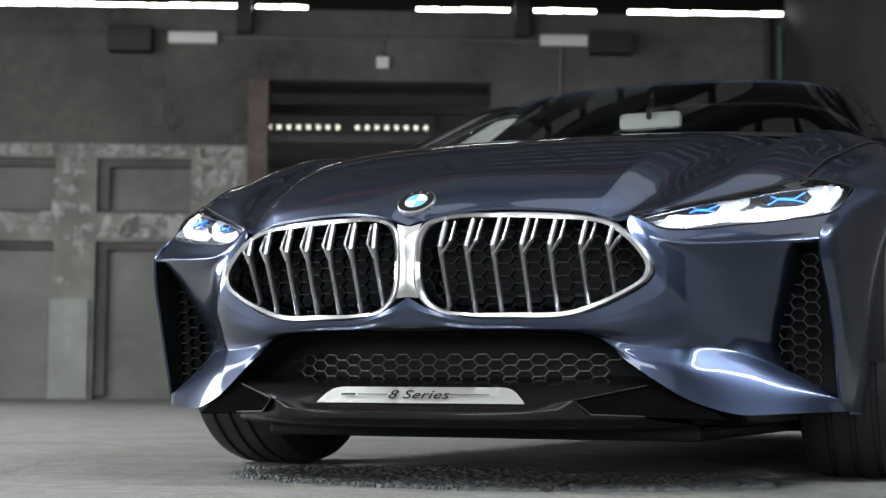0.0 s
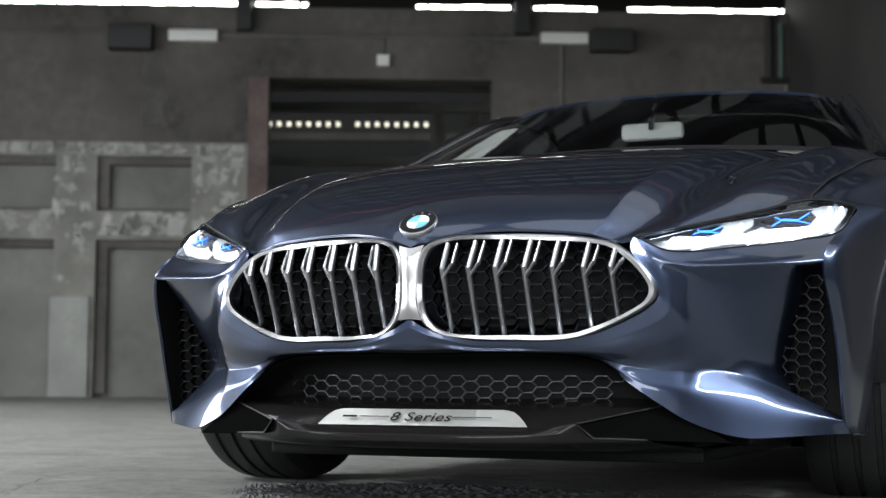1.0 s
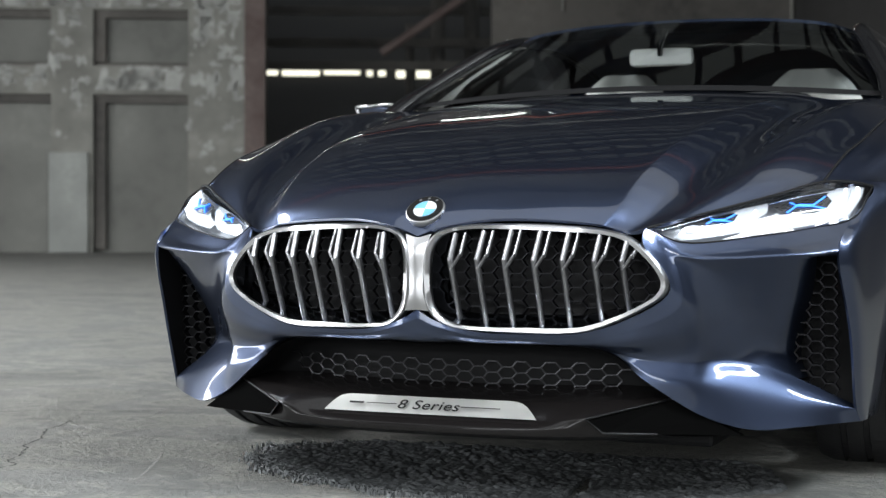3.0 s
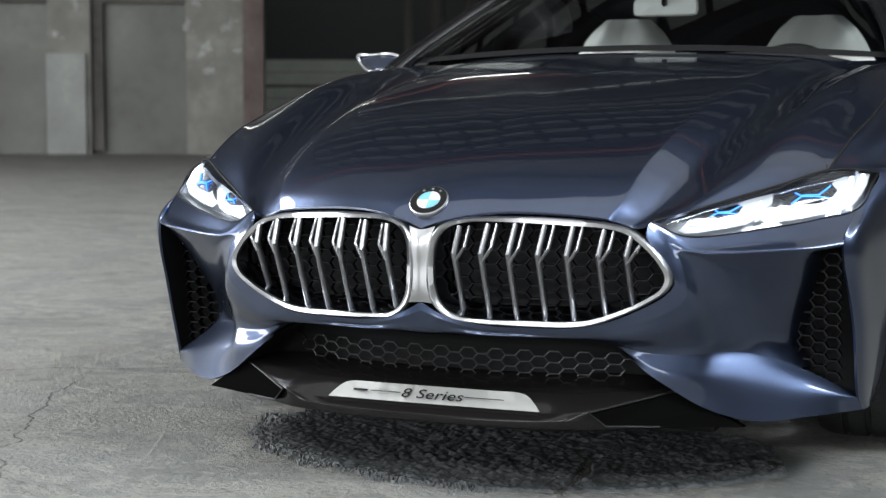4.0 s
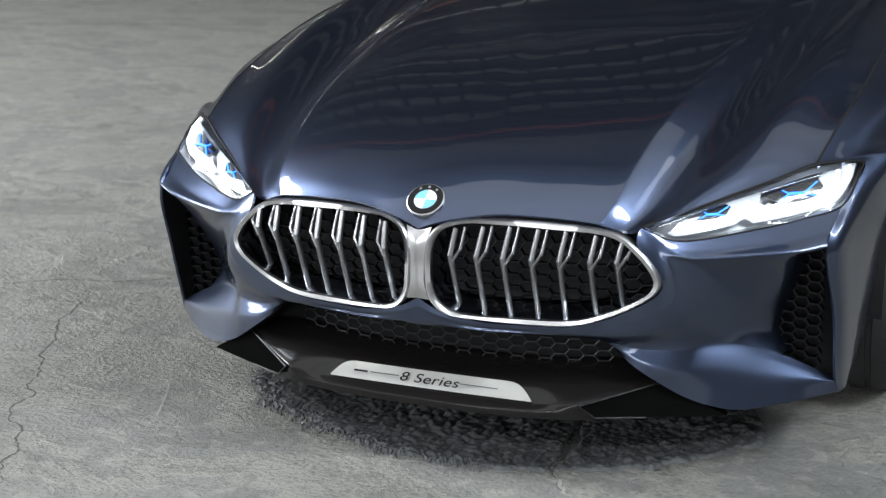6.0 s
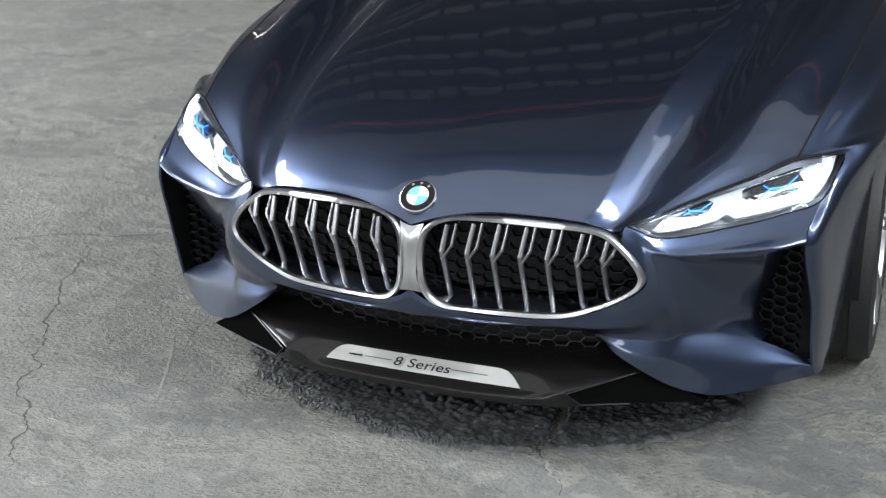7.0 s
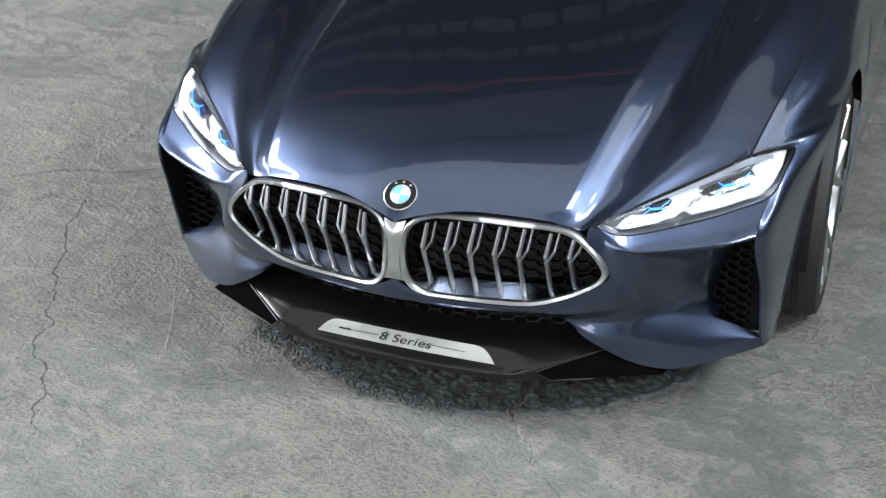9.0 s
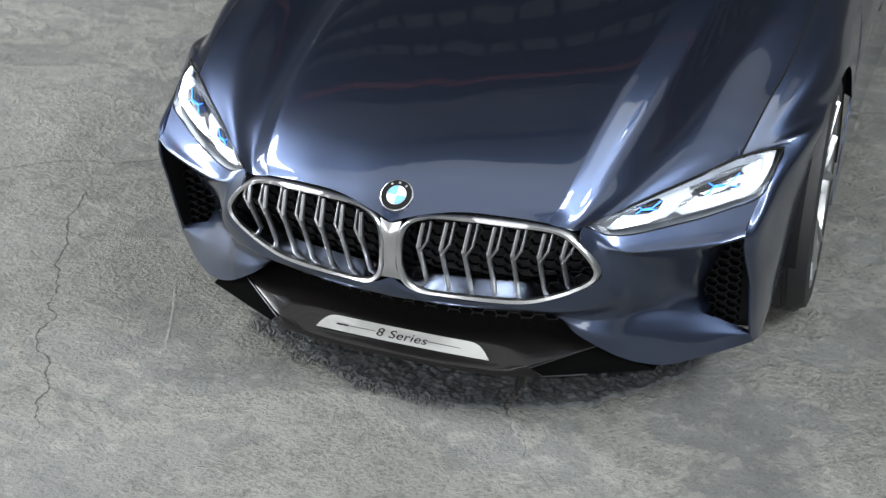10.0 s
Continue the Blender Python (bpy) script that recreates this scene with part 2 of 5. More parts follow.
def honeycomb(bm, inside, place, cell, bar, deep, low, high, squash=0.8):
    """Hexagonal wire mesh with level top edges: bars of a lattice over the area where inside(u, v) holds, laid out by place(u, v)."""
    h = cell / 1.5  # half the width of a cell from point to point
    tall = h * math.sqrt(3) * squash
    i = 0
    u = low[0]
    while u < high[0]:
        v = low[1] + (tall / 2 if i % 2 else 0)
        while v < high[1]:
            corner = [(u + h * math.cos(k * math.pi / 3), v + h * squash * math.sin(k * math.pi / 3)) for k in range(6)]
            for a, b in ((0, 1), (1, 2), (2, 3)):
                (ua, va), (ub, vb) = corner[a], corner[b]
                if inside(ua, va) and inside(ub, vb):
                    p, q = Vector(place(ua, va)), Vector(place(ub, vb))
                    n = Vector((-(vb - va), 0, ub - ua)).normalized() * bar
                    back = Vector((0, deep, 0))
                    four = [p + n, q + n, q - n, p - n]
                    a4, b4 = [bm.verts.new(x) for x in four], [bm.verts.new(x + back) for x in four]
                    bm.faces.new(a4)
                    for k in range(4):
                        bm.faces.new((a4[k], b4[k], b4[(k + 1) % 4], a4[(k + 1) % 4]))
            v += tall
        u += 1.5 * h
        i += 1

# ---- the hall ----
FAR = 32.7  # far wall
ROOF = 8.9
# the end wall stands a little askew to the hall
FAR_END = HALL @ Matrix.Translation((0, FAR, 0)) @ Matrix.Rotation(radians(2), 4, "Z") @ Matrix.Diagonal((1, 1, 1.026, 1)) @ Matrix.Translation((0, -FAR, 0))


def hall_piece(name, label, bm, mat, category, kind="structure", smooth=None):
    ob = part(name, bm, mat, None, label, smooth, kind)
    ob.matrix_world = FAR_END if FAR - 1.2 < min(v[1] for v in ob.bound_box) < FAR + 0.45 else HALL
    ob["category"] = category
    return ob


def floor_material():
    m = bpy.data.materials.new("worn_concrete_floor")
    m.use_nodes = True
    t = m.node_tree
    b = t.nodes["Principled BSDF"]
    where = t.nodes.new("ShaderNodeTexCoord").outputs["Object"]

    def tex(kind, scale, detail=6.0, stretch=None, warp=0.0):
        n = t.nodes.new("ShaderNodeTex" + kind)
        n.inputs["Scale"].default_value = scale
        if kind == "Noise":
            n.inputs["Detail"].default_value, n.inputs["Distortion"].default_value, n.inputs["Roughness"].default_value = detail, warp, 0.62
        vec = where
        if stretch:
            mp = t.nodes.new("ShaderNodeMapping")
            mp.inputs["Scale"].default_value, mp.inputs["Rotation"].default_value = stretch[0], (0, 0, stretch[1])
            t.links.new(where, mp.inputs["Vector"])
            vec = mp.outputs[0]
        t.links.new(vec, n.inputs["Vector"])
        return n.outputs["Fac"] if kind == "Noise" else n.outputs["Distance"]

    def ramp(fac, low, high):
        r = t.nodes.new("ShaderNodeMapRange")
        r.inputs["From Min"].default_value, r.inputs["From Max"].default_value = low, high
        t.links.new(fac, r.inputs["Value"])
        return r.outputs[0]

    def mix(fac, a, c):
        x = t.nodes.new("ShaderNodeMix")
        x.data_type = "RGBA"
        t.links.new(fac, x.inputs["Factor"])
        for socket, value in ((x.inputs[6], a), (x.inputs[7], c)):
            if isinstance(value, tuple):
                socket.default_value = (*value, 1)
            else:
                t.links.new(value, socket)
        return x.outputs[2]

    def scaled(fac, k):
        x = t.nodes.new("ShaderNodeMath")
        x.operation = "MULTIPLY"
        t.links.new(fac, x.inputs[0])
        x.inputs[1].default_value = k
        return x.outputs[0]

    def plus(a, c):
        x = t.nodes.new("ShaderNodeMath")
        t.links.new(a, x.inputs[0])
        t.links.new(c, x.inputs[1])
        return x.outputs[0]

    def times(a, c):
        x = t.nodes.new("ShaderNodeMath")
        x.operation = "MULTIPLY"
        t.links.new(a, x.inputs[0])
        t.links.new(c, x.inputs[1])
        return x.outputs[0]

    def less(a):
        x = t.nodes.new("ShaderNodeMath")
        x.operation = "SUBTRACT"
        x.inputs[0].default_value = 1.0
        t.links.new(a, x.inputs[1])
        return x.outputs[0]

    # a smooth trowelled skin, worn through in ragged patches to a paler, gritty crust
    skin = tex("Noise", 1.9, 14, ((1.0, 1.35, 1.0), 0.5), 0.25)
    worn = ramp(skin, 0.49, 0.535)
    rim = times(ramp(skin, 0.465, 0.50), less(ramp(skin, 0.505, 0.54)))
    broad = tex("Noise", 0.55, 4, None, 0.3)
    base = mix(ramp(broad, 0.38, 0.62), (0.173, 0.175, 0.168), (0.220, 0.218, 0.204))
    sweep = tex("Noise", 2.4, 12, ((1.0, 1.8, 1.0), -0.35), 0.8)
    base = mix(scaled(ramp(sweep, 0.50, 0.62), 0.30), base, (0.143, 0.146, 0.144))
    streak = tex("Noise", 3.0, 14, ((1.0, 1.8, 1.0), 0.9), 0.6)
    base = mix(scaled(ramp(streak, 0.54, 0.62), 0.26), base, (0.290, 0.281, 0.254))
    base = mix(scaled(worn, 0.48), base, (0.273, 0.267, 0.240))
    base = mix(scaled(rim, 0.50), base, (0.336, 0.326, 0.290))
    grit = tex("Noise", 70, 10, None, 0.3)
    base = mix(scaled(times(ramp(grit, 0.54, 0.59), worn), 0.7), base, (0.336, 0.328, 0.294))
    base = mix(scaled(ramp(grit, 0.45, 0.39), 0.6), base, (0.109, 0.111, 0.108))
    mid = tex("Noise", 14, 12, None, 0.5)
    base = mix(scaled(ramp(mid, 0.56, 0.61), 0.5), base, (0.311, 0.302, 0.273))
    base = mix(scaled(ramp(mid, 0.44, 0.38), 0.48), base, (0.126, 0.128, 0.124))
    pits = tex("Voronoi", 38)
    chance = tex("Noise", 2.2, 5)
    base = mix(scaled(ramp(plus(pits, scaled(chance, 0.9)), 0.46, 0.40), 0.8), base, (0.050, 0.050, 0.049))
    t.links.new(base, b.inputs["Base Color"])
    b.inputs["Roughness"].default_value = 0.6
    b.inputs["Specular IOR Level"].default_value = 0.4
    # relief: gritty crust where worn, fine brush marks on the skin, a step at the rim
    brush = tex("Noise", 30, 8, ((1.0, 7.0, 1.0), 0.95), 1.2)
    brushed = ramp(tex("Noise", 1.7, 8, None, 0.4), 0.47, 0.60)
    height = plus(plus(times(scaled(grit, 1.9), plus(plus(scaled(worn, 0.5), scaled(broad, 0.8)), scaled(brushed, 0.1))), times(scaled(brush, 0.8), times(brushed, less(scaled(worn, 0.6))))), plus(plus(scaled(mid, 0.7), scaled(worn, -0.35)), scaled(rim, 0.3)))
    n = t.nodes.new("ShaderNodeBump")
    n.inputs["Strength"].default_value, n.inputs["Distance"].default_value = 1.0, 0.018
    t.links.new(height, n.inputs["Height"])
    t.links.new(n.outputs[0], b.inputs["Normal"])
    return m


bm = bmesh.new()
bmesh.ops.create_grid(bm, x_segments=40, y_segments=40, size=60)
ground = hall_piece("floor", "worn grey concrete floor, stained, scuffed and cracked", bm, floor_material(), "floor")
ground.matrix_world = Matrix()
DIRT = material("crack_dirt", (0.085, 0.085, 0.08), 0.9, grain=0.8, grain_size=40)


# stones under the nose, coloured darker than the floor to hold its shade
SHADED_AGGREGATE = material("shaded_aggregate", (0.118, 0.125, 0.128), 0.7, grain=1.0, grain_size=90, stain=1.6, stain_size=22, bump=0.3, dark=(0.030, 0.032, 0.035))


def rough_patch():
    """Small stones under the nose, its shade put into their dark colour: a field that dips below the floor at a ragged
    rim.
    """
    rng = np.random.default_rng(4)
    step = 0.0044
    xs, ys = np.arange(-0.86, 0.98, step), np.arange(-0.12, 0.85, step)
    X, Y = np.meshgrid(xs, ys, indexing="ij")

    def lumps(cell, seed):
        """Rounded stones of one size: the height over the nearest of scattered centres."""
        r = np.random.default_rng(seed)
        nx, ny = int(2.2 / cell) + 3, int(1.4 / cell) + 3
        jx, jy, tall = r.uniform(0.1, 0.9, (nx, ny)), r.uniform(0.1, 0.9, (nx, ny)), r.uniform(0.3, 1.0, (nx, ny))
        i, j = ((X + 1.0) / cell).astype(int), ((Y + 0.3) / cell).astype(int)
        best, high = np.full(X.shape, 9.0), np.zeros(X.shape)
        for di in (-1, 0, 1):
            for dj in (-1, 0, 1):
                a, b = i + di, j + dj
                d = np.hypot(X + 1.0 - (a + jx[a, b]) * cell, Y + 0.3 - (b + jy[a, b]) * cell) / cell
                near = d < best
                best, high = np.where(near, d, best), np.where(near, tall[a, b], high)
        return high * np.clip(1 - (best / 0.66) ** 2, 0, 1) ** 0.6

    waves = sum(a * np.sin(k * X * math.cos(q) + k * Y * math.sin(q) + p) for a, k, q, p in ((0.030, 9, 0.3, 1), (0.022, 17, 1.2, 2), (0.016, 31, 2.3, 3), (0.012, 58, 0.8, 4), (0.009, 97, 2.9, 5)))
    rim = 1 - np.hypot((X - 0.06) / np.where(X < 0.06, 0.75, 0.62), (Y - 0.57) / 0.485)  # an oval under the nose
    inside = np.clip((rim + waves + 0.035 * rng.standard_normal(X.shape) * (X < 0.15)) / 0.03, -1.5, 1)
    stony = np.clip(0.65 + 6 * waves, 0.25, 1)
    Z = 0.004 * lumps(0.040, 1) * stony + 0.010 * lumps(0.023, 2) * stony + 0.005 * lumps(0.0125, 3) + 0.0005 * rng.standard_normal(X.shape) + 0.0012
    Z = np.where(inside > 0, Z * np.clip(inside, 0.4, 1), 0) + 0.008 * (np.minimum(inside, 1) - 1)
    # the crack that splits it
    for (x0, y0), (x1, y1) in zip(SPLIT, SPLIT[1:]):
        dx, dy = x1 - x0, y1 - y0
        k = np.clip(((X - x0) * dx + (Y - y0) * dy) / (dx * dx + dy * dy), 0, 1)
        Z -= 0.03 * np.clip(1 - np.hypot(X - x0 - k * dx + 0.25 * waves, Y - y0 - k * dy) / 0.013, 0, 1)
    bm = bmesh.new()
    verts = [[bm.verts.new((x, y, z)) for x, y, z in zip(a, b, c)] for a, b, c in zip(X, Y, Z)]
    low = Z < -0.012
    for i in range(len(xs) - 1):
        for j in range(len(ys) - 1):
            if not low[i:i + 2, j:j + 2].all():
                bm.faces.new((verts[i][j], verts[i + 1][j], verts[i + 1][j + 1], verts[i][j + 1]))
    # keep the one sheet that hangs together
    kept, todo = set(), [verts[np.abs(xs - 0.1).argmin()][np.abs(ys - 0.5).argmin()]]
    while todo:
        v = todo.pop()
        if v not in kept:
            kept.add(v)
            todo += [e.other_vert(v) for e in v.link_edges]
    for v in [v for v in bm.verts if v not in kept]:
        bm.verts.remove(v)
    ob = part("floor_patch", bm, SHADED_AGGREGATE, None, "coarse stones under the nose, its shade put into their dark colour", 60, "structure")
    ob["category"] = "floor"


SPLIT = [(0.235, 0.50), (0.255, 0.37), (0.269, 0.305), (0.284, 0.211), (0.268, 0.146), (0.302, 0.1)]
SCUFF = material("pale_scuff", (0.34, 0.335, 0.31), 0.8, grain=0.9, grain_size=60)


def crack(points, width, wander, seed, label, mat=None, name="floor_crack"):
    """A jagged crack filled with dirt, tapering to both ends."""
    rng = random.Random(seed)
    line = [Vector((x, y, 0.0012)) for x, y in points]
    for _ in range(4):
        finer = []
        for a, b in zip(line, line[1:]):
            side = Vector((a.y - b.y, b.x - a.x, 0))
            finer += [a, (a + b) / 2 + side * rng.uniform(-wander, wander)]
        line = finer + [line[-1]]
    bm = bmesh.new()
    rows = []
    for i, p in enumerate(line):
        way = (line[min(i + 1, len(line) - 1)] - line[max(i - 1, 0)]).normalized()
        w = width * rng.uniform(0.25, 1.3) * min(1.0, 0.15 + 5 * min(i, len(line) - 1 - i) / len(line))
        side = Vector((-way.y, way.x, 0)) * w / 2
        rows.append([p - side, p + side])
    sheet(bm, rows)
    ob = part(name, bm, mat or DIRT, None, label, None, "structure")
    ob["category"] = "crack" if name == "floor_crack" else "scuff"


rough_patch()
crack([(-1.62, 1.06), (-1.55, 0.93), (-1.499, 0.744), (-1.414, 0.573), (-1.338, 0.391), (-1.222, 0.201), (-1.15, 0.117), (-1.109, -0.043), (-1.0, -0.16), (-0.955, -0.212), (-0.894, -0.369), (-0.85, -0.465)], 0.0062, 0.16, 3, "thin jagged crack in the concrete floor")
crack([(-2.6, 0.70), (-1.939, 0.943), (-1.733, 1.10), (-1.585, 1.134), (-1.25, 1.32), (-0.7, 1.6)], 0.006, 0.08, 5, "fine crack across the concrete floor")
crack(SPLIT, 0.013, 0.16, 7, "broken open crack in the concrete floor")
crack([(0.302, 0.1), (0.391, -0.036), (0.526, -0.193)], 0.0024, 0.14, 9, "hairline crack in the concrete floor")
crack([(-12.2, 5.3), (-7.11, 7.58), (-5.66, 8.11), (-2.0, 9.7), (4, 12.3)], 0.05, 0.004, 11, "dark joint between floor slabs")
crack([(0.804, 2.585), (1.4, 2.80), (3.2, 3.3)], 0.012, 0.03, 13, "joint between floor slabs")

# roof brightness put into colour: pale overhead, near black past the first red beam
CEIL_DARK = material("dark_roof_boarding", (0.044, 0.030, 0.028), 0.8, grain=0.5, grain_size=5, stain=1.0, stain_size=0.4)
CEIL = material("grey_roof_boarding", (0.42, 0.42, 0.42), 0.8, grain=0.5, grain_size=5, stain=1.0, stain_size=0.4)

crack([(-0.930, 0.455), (-0.874, 0.341), (-0.811, 0.209), (-0.748, 0.058)], 0.006, 0.02, 21, "straight pale scratch on the concrete floor", SCUFF, "floor_scuff")
crack([(0.302, 0.1), (0.33, 0.05), (0.391, -0.036)], 0.010, 0.2, 27, "chipped pale edge of a crack", SCUFF, "floor_scuff")

# far wall: piers and beams round the recesses and the gate
WALL_TOP = 8.15


def wall_box(x0, x1, z0, z1, y0=FAR, y1=FAR + 0.5, bm=None, bevel=0.0):
    return box(bm or bmesh.new(), (x0, y0, z0), (x1, y1, z1), bevel)


bm = bmesh.new()
for x0, x1 in ((-22, -10.25), (-8.18, -7.31), (-5.33, -3.72)):
    wall_box(x0, x1, 0, 5.26, bm=bm)
for x0, x1 in ((-10.25, -8.18), (-7.31, -5.33)):
    wall_box(x0, x1, 4.96, 5.26, bm=bm)
    wall_box(x0, x1, 3.23, 3.82, bm=bm)
hall_piece("wall_far_lower", "grey concrete wall with peeling pale plaster and recessed panels", bm, PLASTER, "wall")
bm = bmesh.new()
wall_box(-22, -3.72, 5.262, WALL_TOP, bm=bm)
wall_box(-3.72, 1.06, 6.65, WALL_TOP, bm=bm)
wall_box(1.06, 7.9, 0, WALL_TOP, bm=bm)
hall_piece("wall_far_upper", "dark grey concrete upper wall above the gate", bm, CONCRETE, "wall")
for x0, x1, z0, z1 in ((-10.25, -8.18, 3.82, 4.96), (-10.25, -8.18, 0, 3.23), (-7.31, -5.33, 3.82, 4.96), (-7.31, -5.33, 0, 3.23)):
    hall_piece("wall_infill", "smooth grey infill panel set back in the wall", wall_box(x0, x1, z0, z1, FAR + 0.3, FAR + 0.5), PANEL, "wall")
    bm = bmesh.new()
    wall_box(x0, x1, z1 - 0.16, z1 - 0.001, FAR + 0.12, FAR + 0.3, bm)
    if z0:
        wall_box(x0, x1, z0 + 0.001, z0 + 0.08, FAR + 0.2, FAR + 0.3, bm)
    hall_piece("trim_recess", "dark stepped edge round a recessed panel", bm, CONCRETE, "trim")
    hall_piece("trim_recess", "dark stepped edge round a recessed panel", wall_box(x0 + 0.001, x0 + 0.24, z0 + 0.08, z1 - 0.16, FAR + 0.12, FAR + 0.3), CONCRETE, "trim")
# side wall toned darker than the others, for what the wing mirrors
bm = bmesh.new()
wall_box(7.5, 8.0, 0, ROOF, -20, FAR + 0.6, bm)
hall_piece("wall_side", "dark concrete side wall", bm, DARK_CONCRETE, "wall")
bm = bmesh.new()
wall_box(-22.5, -22.0, 0, ROOF, -20, FAR, bm)
wall_box(-22.5, 8.0, 0, ROOF, -20.5, -20, bm)
hall_piece("wall_back", "plain grey concrete wall behind", bm, CONCRETE, "wall")
RED_BEAMS = (9.4, 28.6)
bm = bmesh.new()
wall_box(-22.5, 8.0, ROOF, ROOF + 0.3, -20.5, RED_BEAMS[0], bm)
hall_piece("ceiling", "pale grey roof boarding between iron beams, toned for the bonnet's reflection", bm, CEIL, "ceiling")
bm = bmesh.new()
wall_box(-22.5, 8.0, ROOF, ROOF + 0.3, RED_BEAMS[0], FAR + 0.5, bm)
hall_piece("ceiling_far", "dark roof boarding between iron beams, toned for the bonnet's reflection", bm, CEIL_DARK, "ceiling")
bm = bmesh.new()
wall_box(-4.15, -3.722, 0, 6.65, FAR - 0.02, FAR + 0.2, bm)
hall_piece("trim_brick", "strip of bare red-brown brick beside the gate", bm, BRICK, "trim")

# clerestory over the far wall
for x0, x1 in ((-13.0, -4.4), (-4.05, -2.9), (-0.6, 1.5), (1.95, 3.4), (4.0, 7.45)):
    strip = hall_piece("window_strip", "narrow bright clerestory strip under the roof", wall_box(x0, x1, WALL_TOP + 0.002, WALL_TOP + 0.03, FAR + 0.1, FAR + 0.15), DARKIRON, "window")
    rng, x = random.Random(int(x0 * 10)), x0
    while x < x1 - 0.1:
        wide = min(rng.choice((0.28, 0.42, 0.42, 0.55)), x1 - x)
        low, top = rng.uniform(0.04, 0.055), rng.uniform(0.10, 0.125)
        pane = part("pane", wall_box(x + 0.03, x + wide - 0.03, WALL_TOP + low, WALL_TOP + top, FAR + 0.10, FAR + 0.13), PANE, strip)
        x += wide
for x in (-4.25, 1.7):
    bm = bmesh.new()
    wall_box(x - 0.16, x + 0.16, 7.6, ROOF, FAR - 0.3, FAR - 0.01, bm, 0.02)
    hall_piece("roof_bracket", "dark iron roof bracket on the far wall", bm, DARKIRON, "bracket", "")

# iron bars added round the fill lamp behind; no window is in view
bm = bmesh.new()
for z in (1.5, 5.2):
    box(bm, (-20.1, -19.99, z), (6.1, -19.35, z + 0.1))
for x in (-20.1, 6.0):
    box(bm, (x, -19.99, 1.6), (x + 0.1, -19.35, 5.2))
hall_piece("lamp_frame_back", "iron bars added round the fill lamp behind", bm, DARKIRON, "window")

# roof: rafters across the hall, purlins along it, and thin glazed strips between
for y in [-9 + 1.7 * i for i in range(10)] + [11.1 + 1.7 * i for i in range(10)] + [30.4]:
    bm = bmesh.new()
    wall_box(-22, 7.5, ROOF - 0.60, ROOF - 0.22, y, y + 0.22, bm)
    hall_piece("ceiling_beam", "dark iron roof beam", bm, DARKIRON, "beam")
for y in RED_BEAMS:
    bm = bmesh.new()
    wall_box(-22, 7.5, ROOF - 1.10, ROOF - 0.97, y, y + 0.14, bm)
    hall_piece("ceiling_beam", "red-leaded iron roof beam", bm, RUST, "beam")
# glazed strips between the beams, each of small panes between bars
for k, y in enumerate((12.0, 13.7, 15.4, 17.1, 18.8, 20.5, 22.2, 23.9, 25.8, 26.6)):
    bm = bmesh.new()
    x = -20.0
    while x < 7:
        wall_box(x, x + 0.5, ROOF - 0.10, ROOF - 0.07, y, y + 0.6, bm)
        x += 0.62
    hall_piece("roof_glazing", "narrow glazed strip in the roof", bm, ROOF_PANE if k < 8 else ROOF_PANE_CLEAR, "window")
# iron bars added round the unseen lamps, under the roof and on the walls


def lamp_frame(name, label, place, wide, deep, up):
    """An open iron frame of four bars, added round one of the unseen lamps."""
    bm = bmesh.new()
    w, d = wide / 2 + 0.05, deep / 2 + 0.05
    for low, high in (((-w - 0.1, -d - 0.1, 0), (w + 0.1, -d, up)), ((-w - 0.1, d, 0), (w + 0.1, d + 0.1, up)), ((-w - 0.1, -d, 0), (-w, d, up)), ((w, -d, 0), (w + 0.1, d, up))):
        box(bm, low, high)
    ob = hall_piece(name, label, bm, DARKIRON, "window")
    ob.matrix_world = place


lamp_frame("lamp_frame_roof", "iron bars added round an unseen lamp below the roof", HALL @ pose(6.35, -1.6, 8.32), 2.0, 4.0, 0.57)
lamp_frame("lamp_frame_roof", "iron bars added round an unseen lamp below the roof", HALL @ pose(5.1, 4.0, 8.27), 4.6, 8.4, 0.62)
lamp_frame("lamp_frame_roof", "iron bars added round an unseen lamp below the roof", HALL @ pose(-3.2, 0.8, 8.27), 11.8, 7.0, 0.62)
lamp_frame("lamp_frame_roof", "iron bars added round an unseen lamp below the roof", pose(-13.1, -1.2, 8.55), 9.0, 5.5, 0.34)
lamp_frame("lamp_frame_roof", "iron bars added round an unseen lamp below the roof", HALL @ pose(-3.0, -9.0, 8.55), 12.0, 2.2, 0.34)
lamp_frame("lamp_frame_side", "iron bars added round the unseen strip lamp", HALL @ pose(7.42, 0.8, 6.4, 90, 0, 90), 8.6, 0.36, 0.06)
lamp_frame("lamp_frame_band", "iron bars added round the unseen lamp band", HALL @ pose(7.42, 3.8, 7.55, 90, 0, 90), 5.4, 1.5, 0.06)
lamp_frame("lamp_frame_left", "iron bars added round the fill lamp on the left", HALL @ pose(-21.62, 6.0, 3.2, 90, 0, -90), 30.0, 3.0, -0.36)
# the hall beyond the gate
BACK = 50.0
bm = bmesh.new()
wall_box(-16, 14, 0, 2.6, BACK + 0.05, BACK + 0.4, bm)
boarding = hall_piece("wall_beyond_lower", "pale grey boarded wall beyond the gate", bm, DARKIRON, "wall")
BOARD = material("grey_green_boards", (0.44, 0.46, 0.40), 0.8, grain=0.8, grain_size=5, stain=1.6, stain_size=0.8, bump=0.3)
for z0, z1 in ((0.0, 0.58), (0.60, 0.98), (1.0, 1.36), (1.38, 1.72), (1.80, 2.20), (2.22, 2.6)):
    part("board", wall_box(-16, 14, z0, z1, BACK, BACK + 0.048), BOARD, boarding)
